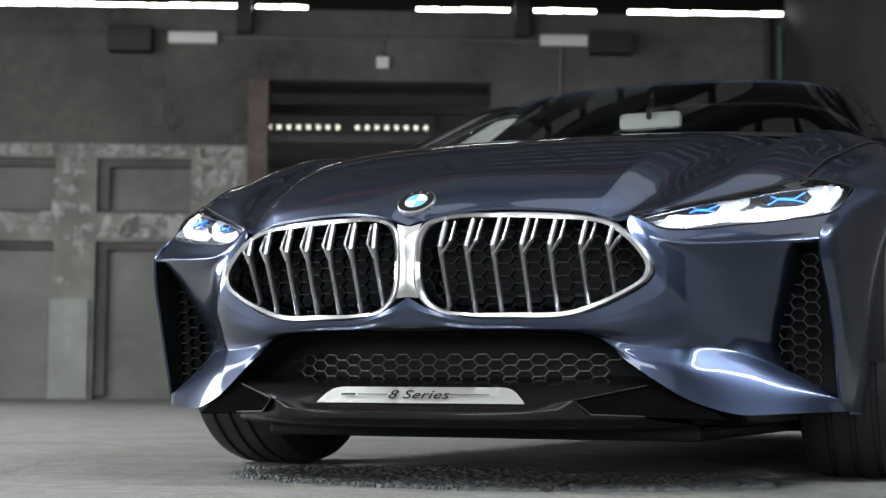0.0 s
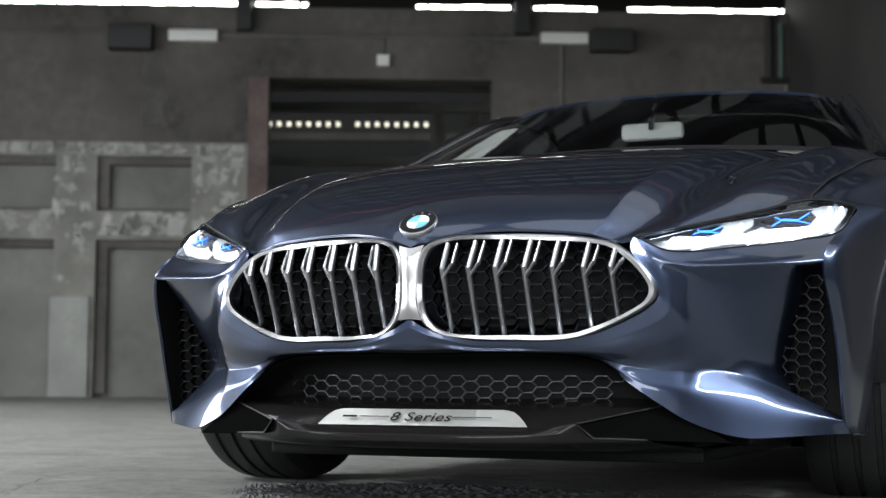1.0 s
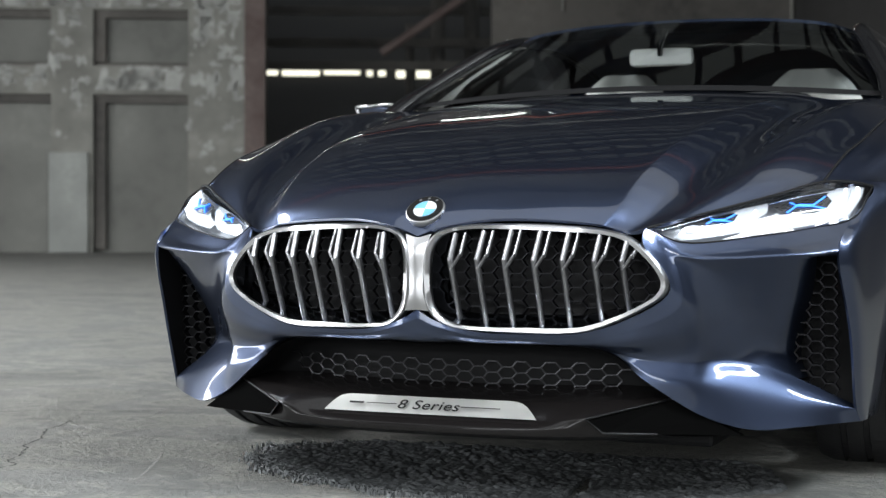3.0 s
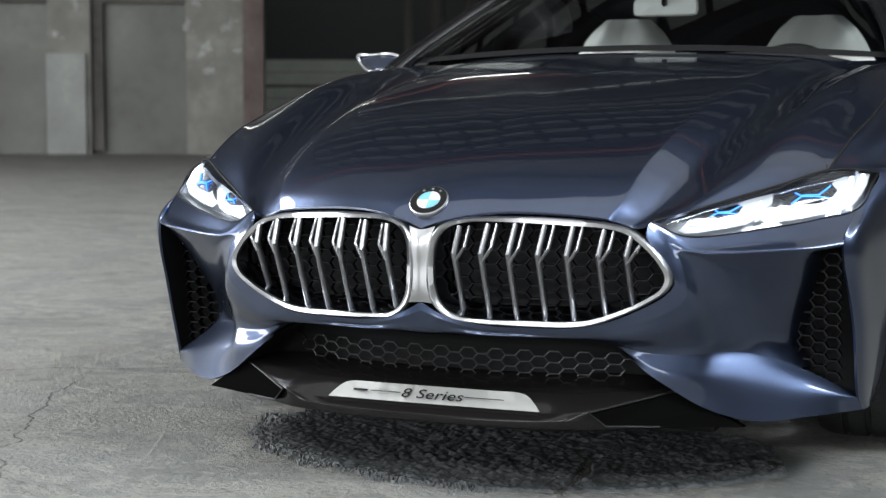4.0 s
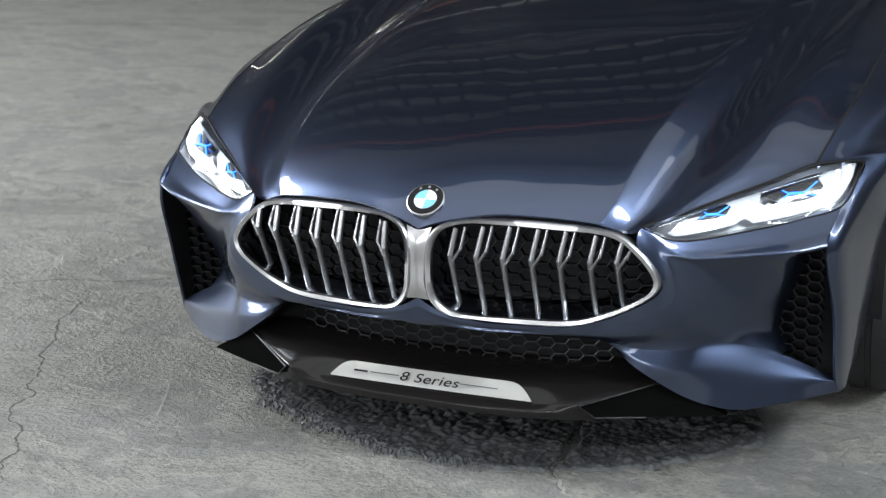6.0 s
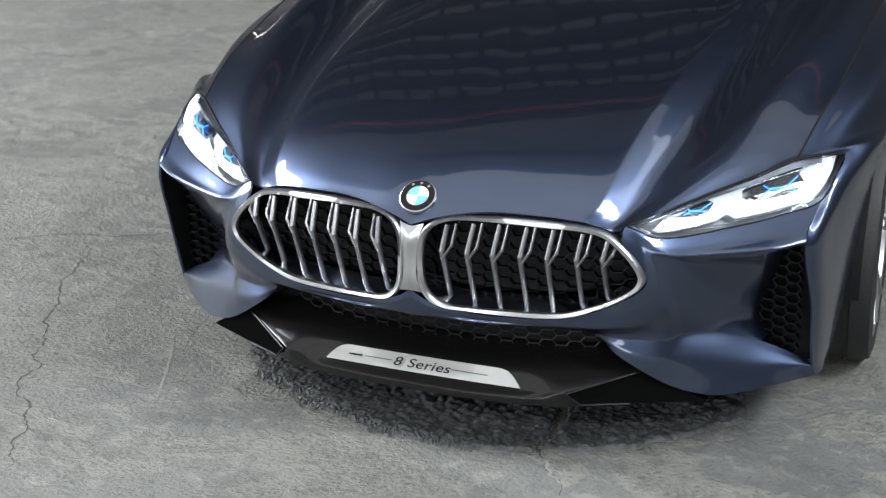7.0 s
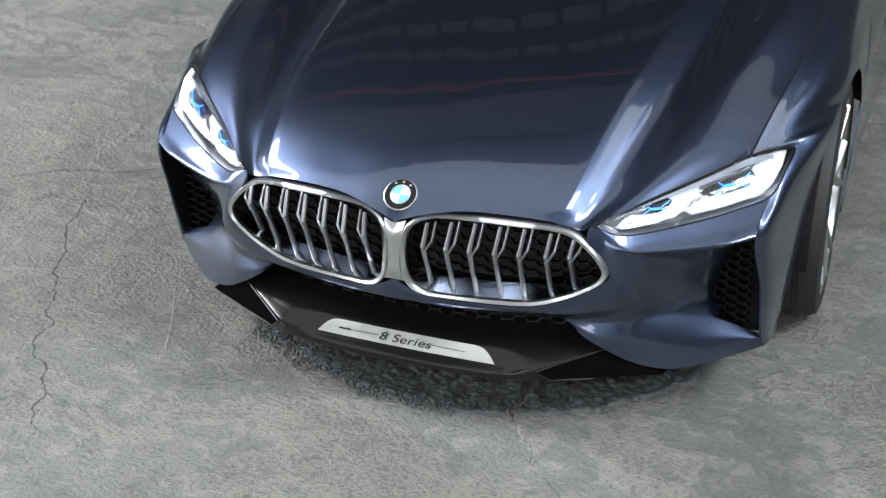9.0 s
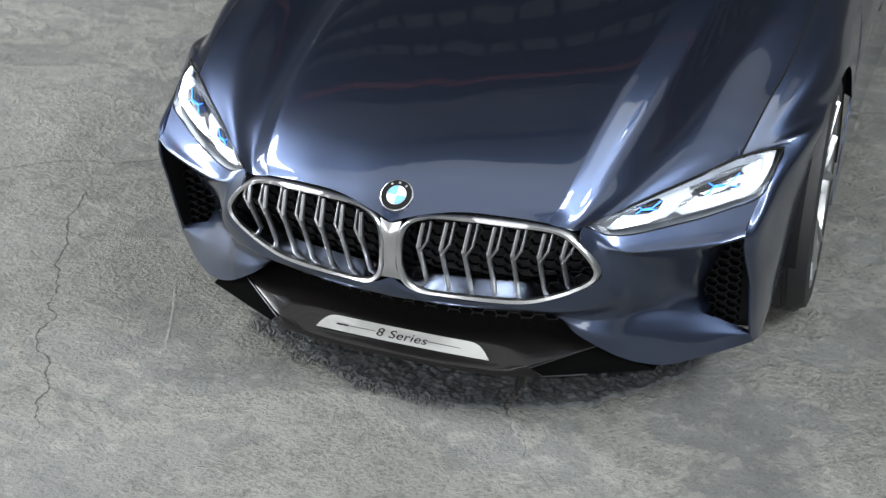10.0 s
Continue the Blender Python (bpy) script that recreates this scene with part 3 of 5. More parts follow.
for x in (-7.6, -1.95, -0.75, 0.6, 3.2):
    part("post", wall_box(x, x + 0.26, 0, 2.6, BACK - 0.12, BACK - 0.002), FLAKE, boarding)
# dim interior put into the colour: near-black upper wall, side walls and roof
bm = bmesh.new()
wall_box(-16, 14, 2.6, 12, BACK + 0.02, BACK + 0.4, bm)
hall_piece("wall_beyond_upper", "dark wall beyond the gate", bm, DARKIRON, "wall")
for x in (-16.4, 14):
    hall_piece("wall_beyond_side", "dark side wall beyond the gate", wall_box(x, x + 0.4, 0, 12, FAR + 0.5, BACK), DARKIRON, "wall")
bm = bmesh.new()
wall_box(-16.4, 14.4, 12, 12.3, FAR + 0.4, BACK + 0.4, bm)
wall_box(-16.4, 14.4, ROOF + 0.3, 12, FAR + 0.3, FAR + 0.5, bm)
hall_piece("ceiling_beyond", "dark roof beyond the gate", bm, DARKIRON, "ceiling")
for x0, x1, z0, z1 in ((-8, -5.3, 5.42, 5.62), (-5.15, -3.95, 5.40, 5.64), (-3.80, -2.65, 5.44, 5.62), (-2.42, -2.24, 5.40, 5.60), (-2.05, -1.82, 5.40, 5.66), (-1.47, -1.14, 5.34, 5.66), (-0.83, -0.30, 5.34, 5.68), (0.04, 0.62, 5.34, 5.68)):
    bm = bmesh.new()
    wall_box(x0, x1, z0, z1, BACK - 0.1, BACK + 0.01, bm)
    hall_piece("window_beyond", "bright low window strip beyond the gate", bm, PANE_FAR, "window")
for k in range(17):
    if k == 8:
        continue
    bm = bmesh.new()
    wall_box(-5.72 + 0.32 * k, -5.61 + 0.32 * k, 8.72, 8.84, BACK - 0.1, BACK + 0.01, bm)
    hall_piece("window_beyond", "small bright window beyond the gate", bm, PANE_FAR, "window")
for k, (z, y) in enumerate(((4.4, 38), (5.2, 40), (6.3, 42), (7.3, 44), (8.0, 40), (6.9, 37))):
    bm = bmesh.new()
    wall_box(-10, 6, z, z + 0.22, y, y + 0.2, bm)
    hall_piece("ceiling_girder", "grey iron girder beyond the gate", bm, CONCRETE, "beam")

# ---- the car: shapes shared by its parts ----


def front(x, z):
    """The grille's bowed front."""
    side = min(abs(x) / 0.12, 1.0)
    bow = 0.038 * ((z - 0.49) / 0.12) ** 2 if z > 0.49 else 0.025 * ((z - 0.49) / 0.11) ** 2
    return 0.39 * x * x + side * bow


KIDNEY = [(0.020, 0.49), (0.026, 0.56), (0.045, 0.588), (0.085, 0.603), (0.195, 0.608), (0.313, 0.604), (0.395, 0.596), (0.440, 0.583), (0.484, 0.549),
          (0.515, 0.51), (0.524, 0.485), (0.514, 0.461), (0.476, 0.434), (0.429, 0.410), (0.365, 0.386), (0.316, 0.379), (0.232, 0.379), (0.134, 0.382), (0.075, 0.390), (0.047, 0.405), (0.028, 0.432)]
HL_TIP, HL_LOW, HL_MID, HL_END, HL_TOP, BON_CUT = (0.478, 0.122, 0.603), (0.541, 0.152, 0.573), (0.70, 0.262, 0.588), (0.862, 0.413, 0.625), (0.886, 0.568, 0.699), (0.790, 0.448, 0.706)
INT_TOP, INT_BOT = (0.850, 0.297, 0.553), (0.874, 0.424, 0.200)
BLADE_LOW, BLADE_END, OPEN_IN, MOUTH = (0.685, 0.245, 0.171), (0.880, 0.438, 0.178), (0.464, 0.131, 0.284), (0.393, 0.138, 0.337)
WHEEL_Y, WHEEL_Z, TYRE_R, ARCH_R = 1.06, 0.36, 0.36, 0.378


def concept_coupe():
    car = thing("sports_coupe", "dark metallic blue sports coupe with twin chrome grilles and lit headlights", "car")
    # bonnet: curves run from the middle to the shut line
    bonnet = [
        [(0, 0.004, 0.583), (0.05, 0.012, 0.602), (0.16, 0.045, 0.621), (0.29, 0.071, 0.619), (0.388, 0.092, 0.609), (0.396, 0.095, 0.606), (0.422, 0.103, 0.599), (0.448, 0.111, 0.595), HL_TIP, (0.62, 0.275, 0.650), BON_CUT],
        [(0, 0.045, 0.640), (0.06, 0.05, 0.643), (0.17, 0.078, 0.650), (0.30, 0.104, 0.650), (0.406, 0.128, 0.643), (0.415, 0.131, 0.640), (0.441, 0.143, 0.628), (0.466, 0.157, 0.619), (0.508, 0.188, 0.629), (0.64, 0.345, 0.696), (0.802, 0.53, 0.742)],
        [(0, 0.16, 0.722), (0.07, 0.165, 0.722), (0.19, 0.185, 0.721), (0.31, 0.21, 0.719), (0.424, 0.238, 0.711), (0.433, 0.241, 0.708), (0.464, 0.256, 0.693), (0.494, 0.274, 0.680), (0.548, 0.32, 0.688), (0.66, 0.455, 0.750), (0.816, 0.64, 0.782)],
        [(0, 0.45, 0.824), (0.08, 0.45, 0.824), (0.21, 0.46, 0.822), (0.33, 0.475, 0.818), (0.450, 0.494, 0.808), (0.460, 0.497, 0.805), (0.497, 0.514, 0.786), (0.535, 0.537, 0.769), (0.598, 0.577, 0.779), (0.69, 0.655, 0.822), (0.831, 0.78, 0.816)],
        [(0, 0.95, 0.925), (0.08, 0.95, 0.925), (0.22, 0.95, 0.923), (0.36, 0.95, 0.918), (0.480, 0.955, 0.907), (0.491, 0.957, 0.904), (0.533, 0.962, 0.885), (0.578, 0.972, 0.869), (0.655, 0.99, 0.881), (0.745, 1.02, 0.914), (0.846, 1.06, 0.880)],
        [(0, 1.35, 0.985), (0.08, 1.35, 0.985), (0.23, 1.35, 0.983), (0.385, 1.355, 0.977), (0.502, 1.362, 0.967), (0.513, 1.365, 0.964), (0.560, 1.375, 0.949), (0.610, 1.385, 0.938), (0.69, 1.40, 0.945), (0.77, 1.41, 0.966), (0.853, 1.42, 0.935)],
        [(0, 1.62, 1.020), (0.08, 1.62, 1.020), (0.24, 1.63, 1.018), (0.40, 1.655, 1.012), (0.512, 1.67, 1.005), (0.523, 1.673, 1.004), (0.575, 1.690, 0.997), (0.63, 1.715, 0.991), (0.71, 1.75, 0.993), (0.785, 1.78, 0.992), (0.858, 1.81, 0.960)],
    ]
    grid = net(bonnet, 6, 8)
    bm = bmesh.new()
    for g in both(grid):
        sheet(bm, g)
    thick(bm, 0.008)
    lid = part("bonnet", bm, PAINT, car, "", 40)
    for s in (1, -1):
        bm = bmesh.new()
        tube(bm, (grid[-1] + (0.002, 0, -0.002)) * (s, 1, 1), 0.0032, 6)
        part("shut_line", bm, MATT, lid, "", 60)
    # fascia: from the grille and headlight down to the mouth and the lower blade
    fascia = [
        [(0, 0.003, 0.424), (0.045, 0.005, 0.400), (0.134, 0.024, 0.378), (0.235, 0.041, 0.375), (0.34, 0.065, 0.378), (0.436, 0.093, 0.406), (0.53, 0.118, 0.474), (0.474, 0.101, 0.572), HL_TIP, HL_LOW, HL_MID, HL_END],
        [(0, 0.002, 0.405), (0.045, 0.004, 0.388), (0.134, 0.026, 0.368), (0.235, 0.044, 0.366), (0.345, 0.070, 0.366), (0.45, 0.100, 0.385), (0.55, 0.130, 0.440), (0.545, 0.130, 0.510), (0.535, 0.127, 0.540), (0.60, 0.153, 0.537), (0.790, 0.250, 0.5475), INT_TOP],
        [(0, 0.006, 0.385), (0.045, 0.008, 0.376), (0.134, 0.03, 0.362), (0.235, 0.048, 0.36), (0.35, 0.076, 0.357), (0.46, 0.108, 0.362), (0.57, 0.155, 0.40), (0.58, 0.160, 0.46), (0.59, 0.165, 0.505), (0.65, 0.215, 0.490), (0.772, 0.322, 0.472), (0.80, 0.40, 0.475)],
        [(0, 0.018, 0.366), (0.045, 0.02, 0.364), (0.134, 0.036, 0.356), (0.235, 0.056, 0.355), (0.36, 0.092, 0.350), (0.478, 0.142, 0.332), (0.566, 0.188, 0.339), (0.600, 0.222, 0.346), (0.634, 0.260, 0.347), (0.679, 0.322, 0.341), (0.734, 0.394, 0.322), (0.80, 0.48, 0.31)],
        [(0, 0.030, 0.356), (0.045, 0.032, 0.357), (0.134, 0.048, 0.353), (0.235, 0.068, 0.352), (0.37, 0.110, 0.345), (0.482, 0.147, 0.319), (0.562, 0.190, 0.316), (0.59, 0.226, 0.319), (0.625, 0.262, 0.318), (0.675, 0.306, 0.306), (0.755, 0.369, 0.270), (0.867, 0.427, 0.210)],
        [(0, 0.040, 0.353), (0.047, 0.042, 0.354), (0.134, 0.056, 0.353), (0.235, 0.076, 0.352), (0.38, 0.125, 0.342), (0.475, 0.135, 0.294), (0.553, 0.169, 0.268), (0.585, 0.193, 0.263), (0.625, 0.223, 0.257), (0.682, 0.268, 0.246), (0.768, 0.338, 0.226), (0.873, 0.425, 0.205)],
        [(0, 0.050, 0.350), (0.05, 0.052, 0.351), (0.134, 0.064, 0.352), (0.235, 0.085, 0.352), MOUTH, OPEN_IN, (0.545, 0.165, 0.226), (0.58, 0.1825, 0.205), (0.625, 0.206, 0.186), BLADE_LOW, (0.78, 0.328, 0.174), BLADE_END],
    ]
    # the lip over the mouth stays flat in front and turns in sharply
    for i, back in ((3, 0.008), (4, 0.012), (5, 0.010)):
        fascia[i] = [(x, y - back * k, z) for (x, y, z), k in zip(fascia[i], (1, 1, 1, 1, 0.7, 0, 0, 0, 0, 0, 0, 0))]
    # the ledge under the headlight swells before it turns in
    for i in range(8, 12):
        a, b = np.array(fascia[0][i]), np.array(fascia[1][i])
        fascia[1][i] = tuple(b)
        ledge = a * 0.45 + b * 0.55 + np.array((0.25, -0.45, 0.80)) * (0, -0.002, -0.003, 0.002)[i - 8]
        fascia[0][i] = (tuple(a), tuple(ledge))
    for i in range(8):
        a, b = np.array(fascia[0][i]), np.array(fascia[1][i])
        fascia[0][i] = (tuple(a), tuple(a * 0.45 + b * 0.55))
    fascia = [[p[0] for p in fascia[0]], [p[1] for p in fascia[0]]] + fascia[1:]
    # the lower blade rounds over towards its top edge
    swell = (0, 0, 0, 0, 0, 0, 0.0006, 0.0012, 0.0018, 0.0018, 0.0015, 0)
    fascia.insert(6, [tuple(np.array(p) * 0.5 + np.array(q) * 0.5 + np.array((0.6, -0.7, 0.4)) * k) for p, q, k in zip(fascia[5], fascia[6], swell)])
    # crisp folds along the ledge and along the top of the lower blade
    grid = net(creased(fascia, (2, 5)), 6, 6)
    bm = bmesh.new()
    for g in both(grid):
        sheet(bm, g[:61])
        sheet(bm, g[60:, :19])  # over the corner intake
        sheet(bm, g[60:, 36:])  # under it
        inward = [g[60, 18:37], g[60, 18:37] + (0.012 * np.sign(g[60, 22, 0]), 0.06, 0)]
        sheet(bm, np.array(inward))
        sheet(bm, np.array([g[60:, 18], g[60:, 18] + (0, 0.08, -0.004)]))
    thick(bm, 0.006)
    part("front_bumper", bm, PAINT, car, "", 45)
    # wing: from the bumper's leading edge, headlight and shut line to the wheel arch
    lead = [BLADE_END, INT_BOT, (0.868, 0.36, 0.38), INT_TOP, HL_END, HL_TOP, BON_CUT, (0.829, 0.76, 0.807), (0.847, 1.06, 0.875), (0.854, 1.40, 0.931), (0.860, 1.80, 0.957)]
    angles = [209, 197, 180, 160, 140, 120, 112, 104, 85, 60, 28]
    out = [0.886, 0.900, 0.916, 0.928, 0.940, 0.952, 0.957, 0.962, 0.965, 0.965, 0.965]
    arch = [(x, WHEEL_Y + ARCH_R * (1.05 if a > 205 else 1) * math.cos(radians(a)), WHEEL_Z + ARCH_R * (1.05 if a > 205 else 1) * math.sin(radians(a))) for a, x in zip(angles, out)]
    swell = [min(1, i / 5) for i in range(11)]
    third = [tuple(np.array(p) * 0.65 + np.array(q) * 0.35 + np.array((0.006 + 0.022 * k, 0, 0.002 + 0.008 * k))) for p, q, k in zip(lead, arch, swell)]
    two = [tuple(np.array(p) * 0.28 + np.array(q) * 0.72 + np.array((0.004 + 0.016 * k, 0, 0.001 + 0.003 * k))) for p, q, k in zip(lead, arch, swell)]
    bm = bmesh.new()
    inner = [(x - 0.035, y + 0.004 * i, z) for i, (x, y, z) in enumerate(arch)]
    # the front edge rolls round from the bumper's face before it runs back along the side
    roll = [tuple(np.array(p) + np.array(d)) for p, d in zip(lead, ((0.008, 0.030, 0), (0.010, 0.030, 0), (0.016, 0.030, 0), (0.024, 0.030, -0.001), (0.022, 0.030, 0)))]
    roll += [tuple(np.array(p) * 0.7 + np.array(q) * 0.3) for p, q in zip(lead[5:], third[5:])]
    for side, g in zip("rl", both(net([lead, roll, third, two, arch], 6, 6))):
        bm = bmesh.new()
        sheet(bm, g)
        sheet(bm, np.array([at_knots(arch, 6), at_knots(inner, 6)]).transpose(1, 0, 2) * (1 if side == "r" else -1, 1, 1))
        thick(bm, 0.006)
        part("wing", bm, PAINT, car, "", 50)
    # doors and flanks
    belt = [(0.860, 1.80, 0.957), (0.875, 2.3, 0.950), (0.885, 2.9, 0.935), (0.90, 3.5, 0.95), (0.89, 4.1, 0.97), (0.78, 4.62, 0.97)]
    mid = [(0.945, 1.62, 0.70), (0.94, 2.3, 0.70), (0.945, 2.9, 0.71), (0.975, 3.5, 0.75), (0.97, 4.1, 0.78), (0.82, 4.74, 0.74)]
    low = [(0.955, 1.44, 0.42), (0.925, 2.3, 0.40), (0.93, 2.9, 0.40), (0.955, 3.42, 0.52), (0.975, 4.28, 0.52), (0.86, 4.78, 0.50)]
    sill = [(0.945, 1.40, 0.16), (0.92, 2.3, 0.16), (0.92, 2.9, 0.16), (0.94, 3.44, 0.17), (0.95, 4.28, 0.24), (0.84, 4.72, 0.28)]
    for g in both(net([belt, mid, low, sill], 8, 6)):
        bm = bmesh.new()
        sheet(bm, g)
        thick(bm, 0.006)
        part("flank", bm, PAINT, car, "", 50)
    bm = bmesh.new()
    tail = [[(x * k, y + (1 - abs(k)) * 0.10, z) for k in (-1, -0.6, 0, 0.6, 1)] for x, y, z in ((0.78, 4.62, 0.97), (0.82, 4.74, 0.74), (0.86, 4.78, 0.50), (0.84, 4.72, 0.28))]
    sheet(bm, net(tail, 5, 5))
    thick(bm, 0.006)
    part("rear_bumper", bm, PAINT, car, "", 50)
    # windscreen, roof, side glass
    foot = [(0, 1.625, 1.024), (0.25, 1.64, 1.021), (0.48, 1.68, 1.013), (0.66, 1.725, 1.004), (0.775, 1.76, 0.998)]
    head = [(0, 2.26, 1.328), (0.20, 2.265, 1.325), (0.38, 2.275, 1.316), (0.53, 2.30, 1.298), (0.598, 2.34, 1.277)]
    halfway = [tuple((np.array(a) + np.array(b)) / 2 + np.array((0, 0, 0.002))) for a, b in zip(foot, head)]
    bm = bmesh.new()
    for g in both(net([foot, halfway, head], 6, 8)):
        sheet(bm, g)
    bmesh.ops.remove_doubles(bm, verts=bm.verts, dist=0.0004)
    screen = part("windscreen", bm, GLASS, car, "dark tinted windscreen", 60)
    screen.visible_shadow = False
    bm = bmesh.new()
    for g in both(net([foot, halfway, head], 6, 8)):
        sheet(bm, g[:, :2] + (0, -0.002, 0.003))
    bmesh.ops.remove_doubles(bm, verts=bm.verts, dist=0.0004)
    part("screen_border", bm, MATT, screen, "black printed border", 60)
    roof = [head, [(0, 2.85, 1.352), (0.2, 2.85, 1.349), (0.4, 2.85, 1.338), (0.54, 2.86, 1.316), (0.605, 2.87, 1.294)],
            [(0, 3.6, 1.29), (0.2, 3.6, 1.287), (0.4, 3.6, 1.275), (0.55, 3.6, 1.25), (0.615, 3.6, 1.225)], [(0, 4.25, 1.10), (0.2, 4.25, 1.097), (0.4, 4.25, 1.087), (0.55, 4.24, 1.07), (0.62, 4.22, 1.05)],
            [(0, 4.70, 0.99), (0.25, 4.70, 0.99), (0.5, 4.69, 0.985), (0.68, 4.66, 0.98), (0.78, 4.62, 0.975)]]
    bm = bmesh.new()
    for g in both(net(roof, 6, 8)):
        sheet(bm, g)
    thick(bm, 0.01)
    part("roof", bm, PAINT, car, "", 50)
    top_line = [head[-1], roof[1][-1], roof[2][-1], roof[3][-1]]
    bottom_line = [(0.832, 1.86, 0.955), (0.872, 2.9, 0.937), (0.872, 3.5, 0.952), (0.84, 4.15, 0.97)]
    for g in both(net([top_line, [tuple((np.array(a) * 0.45 + np.array(b) * 0.55) + np.array((0.018, 0, 0))) for a, b in zip(top_line, bottom_line)], bottom_line], 8, 5)):
        bm = bmesh.new()
        sheet(bm, g)
        part("side_window", bm, GLASS, car, "", 60).visible_shadow = False
    rail = [(0.818, 1.66, 0.965), (0.800, 1.74, 1.008), (0.738, 1.97, 1.122), (0.658, 2.22, 1.238), (0.620, 2.42, 1.287), (0.612, 2.70, 1.302), (0.618, 2.97, 1.298), (0.632, 3.6, 1.235), (0.635, 4.22, 1.06)]
    for s in (1, -1):
        bm = bmesh.new()
        tube(bm, curve_through(rail, 40) * (s, 1, 1), [0.036] * 3 + [0.031] * 37, 10, flat=0.8)
        part("roof_pillar", bm, BLACK, car, "", 60)
        bm = bmesh.new()
        shoulder = net([[(0.790, 1.76, 0.996), (0.80, 1.95, 0.975), (0.80, 2.16, 0.96), (0.80, 3.0, 0.95), (0.79, 4.15, 0.985), (0.70, 4.63, 0.985)], [(0.858, 1.79, 0.960), (0.868, 2.0, 0.956), (0.874, 2.3, 0.952), (0.884, 2.9, 0.937), (0.888, 4.1, 0.972), (0.78, 4.62, 0.972)]], 6, 3)
        sheet(bm, shoulder * (s, 1, 1))
        thick(bm, 0.006)
        part("shoulder", bm, PAINT, car, "", 60)
    # floor pan, wheel housings, cowl
    bm = bmesh.new()
    box(bm, (-0.80, 1.55, 0.105), (0.80, 4.55, 0.14), 0.01)
    part("underbody", bm, MATT, car, "matt black underbody")
    for name, low, high in (("undertray", (-0.56, 0.40, 0.105), (0.56, 1.55, 0.138)), ("engine_block", (-0.55, 0.36, 0.14), (0.55, 1.54, 0.55)), ("bulkhead", (-0.80, 1.55, 0.142), (0.80, 1.60, 0.90)),
                            ("inner_wing", (0.56, 0.62, 0.14), (0.62, 1.5, 0.72)), ("inner_wing", (-0.62, 0.62, 0.14), (-0.56, 1.5, 0.72))):
        bm = bmesh.new()
        box(bm, low, high, 0.01)
        part(name, bm, MATT, car)
    for s in (1, -1):
        bm = bmesh.new()
        strip = [[(s * x, WHEEL_Y + (ARCH_R + 0.012) * math.cos(radians(a)), WHEEL_Z + (ARCH_R + 0.012) * math.sin(radians(a))) for x in (0.60, 0.94)] for a in range(-10, 200, 10)]
        sheet(bm, np.array(strip))
        part("wheel_housing", bm, MATT, car, "", 40)
    return car


coupe = concept_coupe()


def kidney_path(s, n, grow=0.0):
    c = np.array([0.27, 0.49])
    pts = []
    for x, z in KIDNEY:
        d = np.array([x, z]) - c
        d = d + grow * d / np.linalg.norm(d)
        x2, z2 = c + d
        pts.append((x2, front(x2, z2), z2))
    return curve_through(pts, n, True) * (s, 1, 1)


def in_kidney(x, z, margin=0.0):
    """Whether (x, z) lies inside the grille's outline."""
    odd = False
    for (x0, z0), (x1, z1) in zip(KIDNEY, KIDNEY[1:] + KIDNEY[:1]):
        if (z0 > z) != (z1 > z) and x < x0 + (z - z0) * (x1 - x0) / (z1 - z0):
            odd = not odd
    return odd


def kidney_span(x):
    """The lowest and highest z of the outline at x."""
    found = [z0 + (x - x0) * (z1 - z0) / (x1 - x0) for (x0, z0), (x1, z1) in zip(KIDNEY, KIDNEY[1:] + KIDNEY[:1]) if (x0 > x) != (x1 > x)]
    return min(found), max(found)


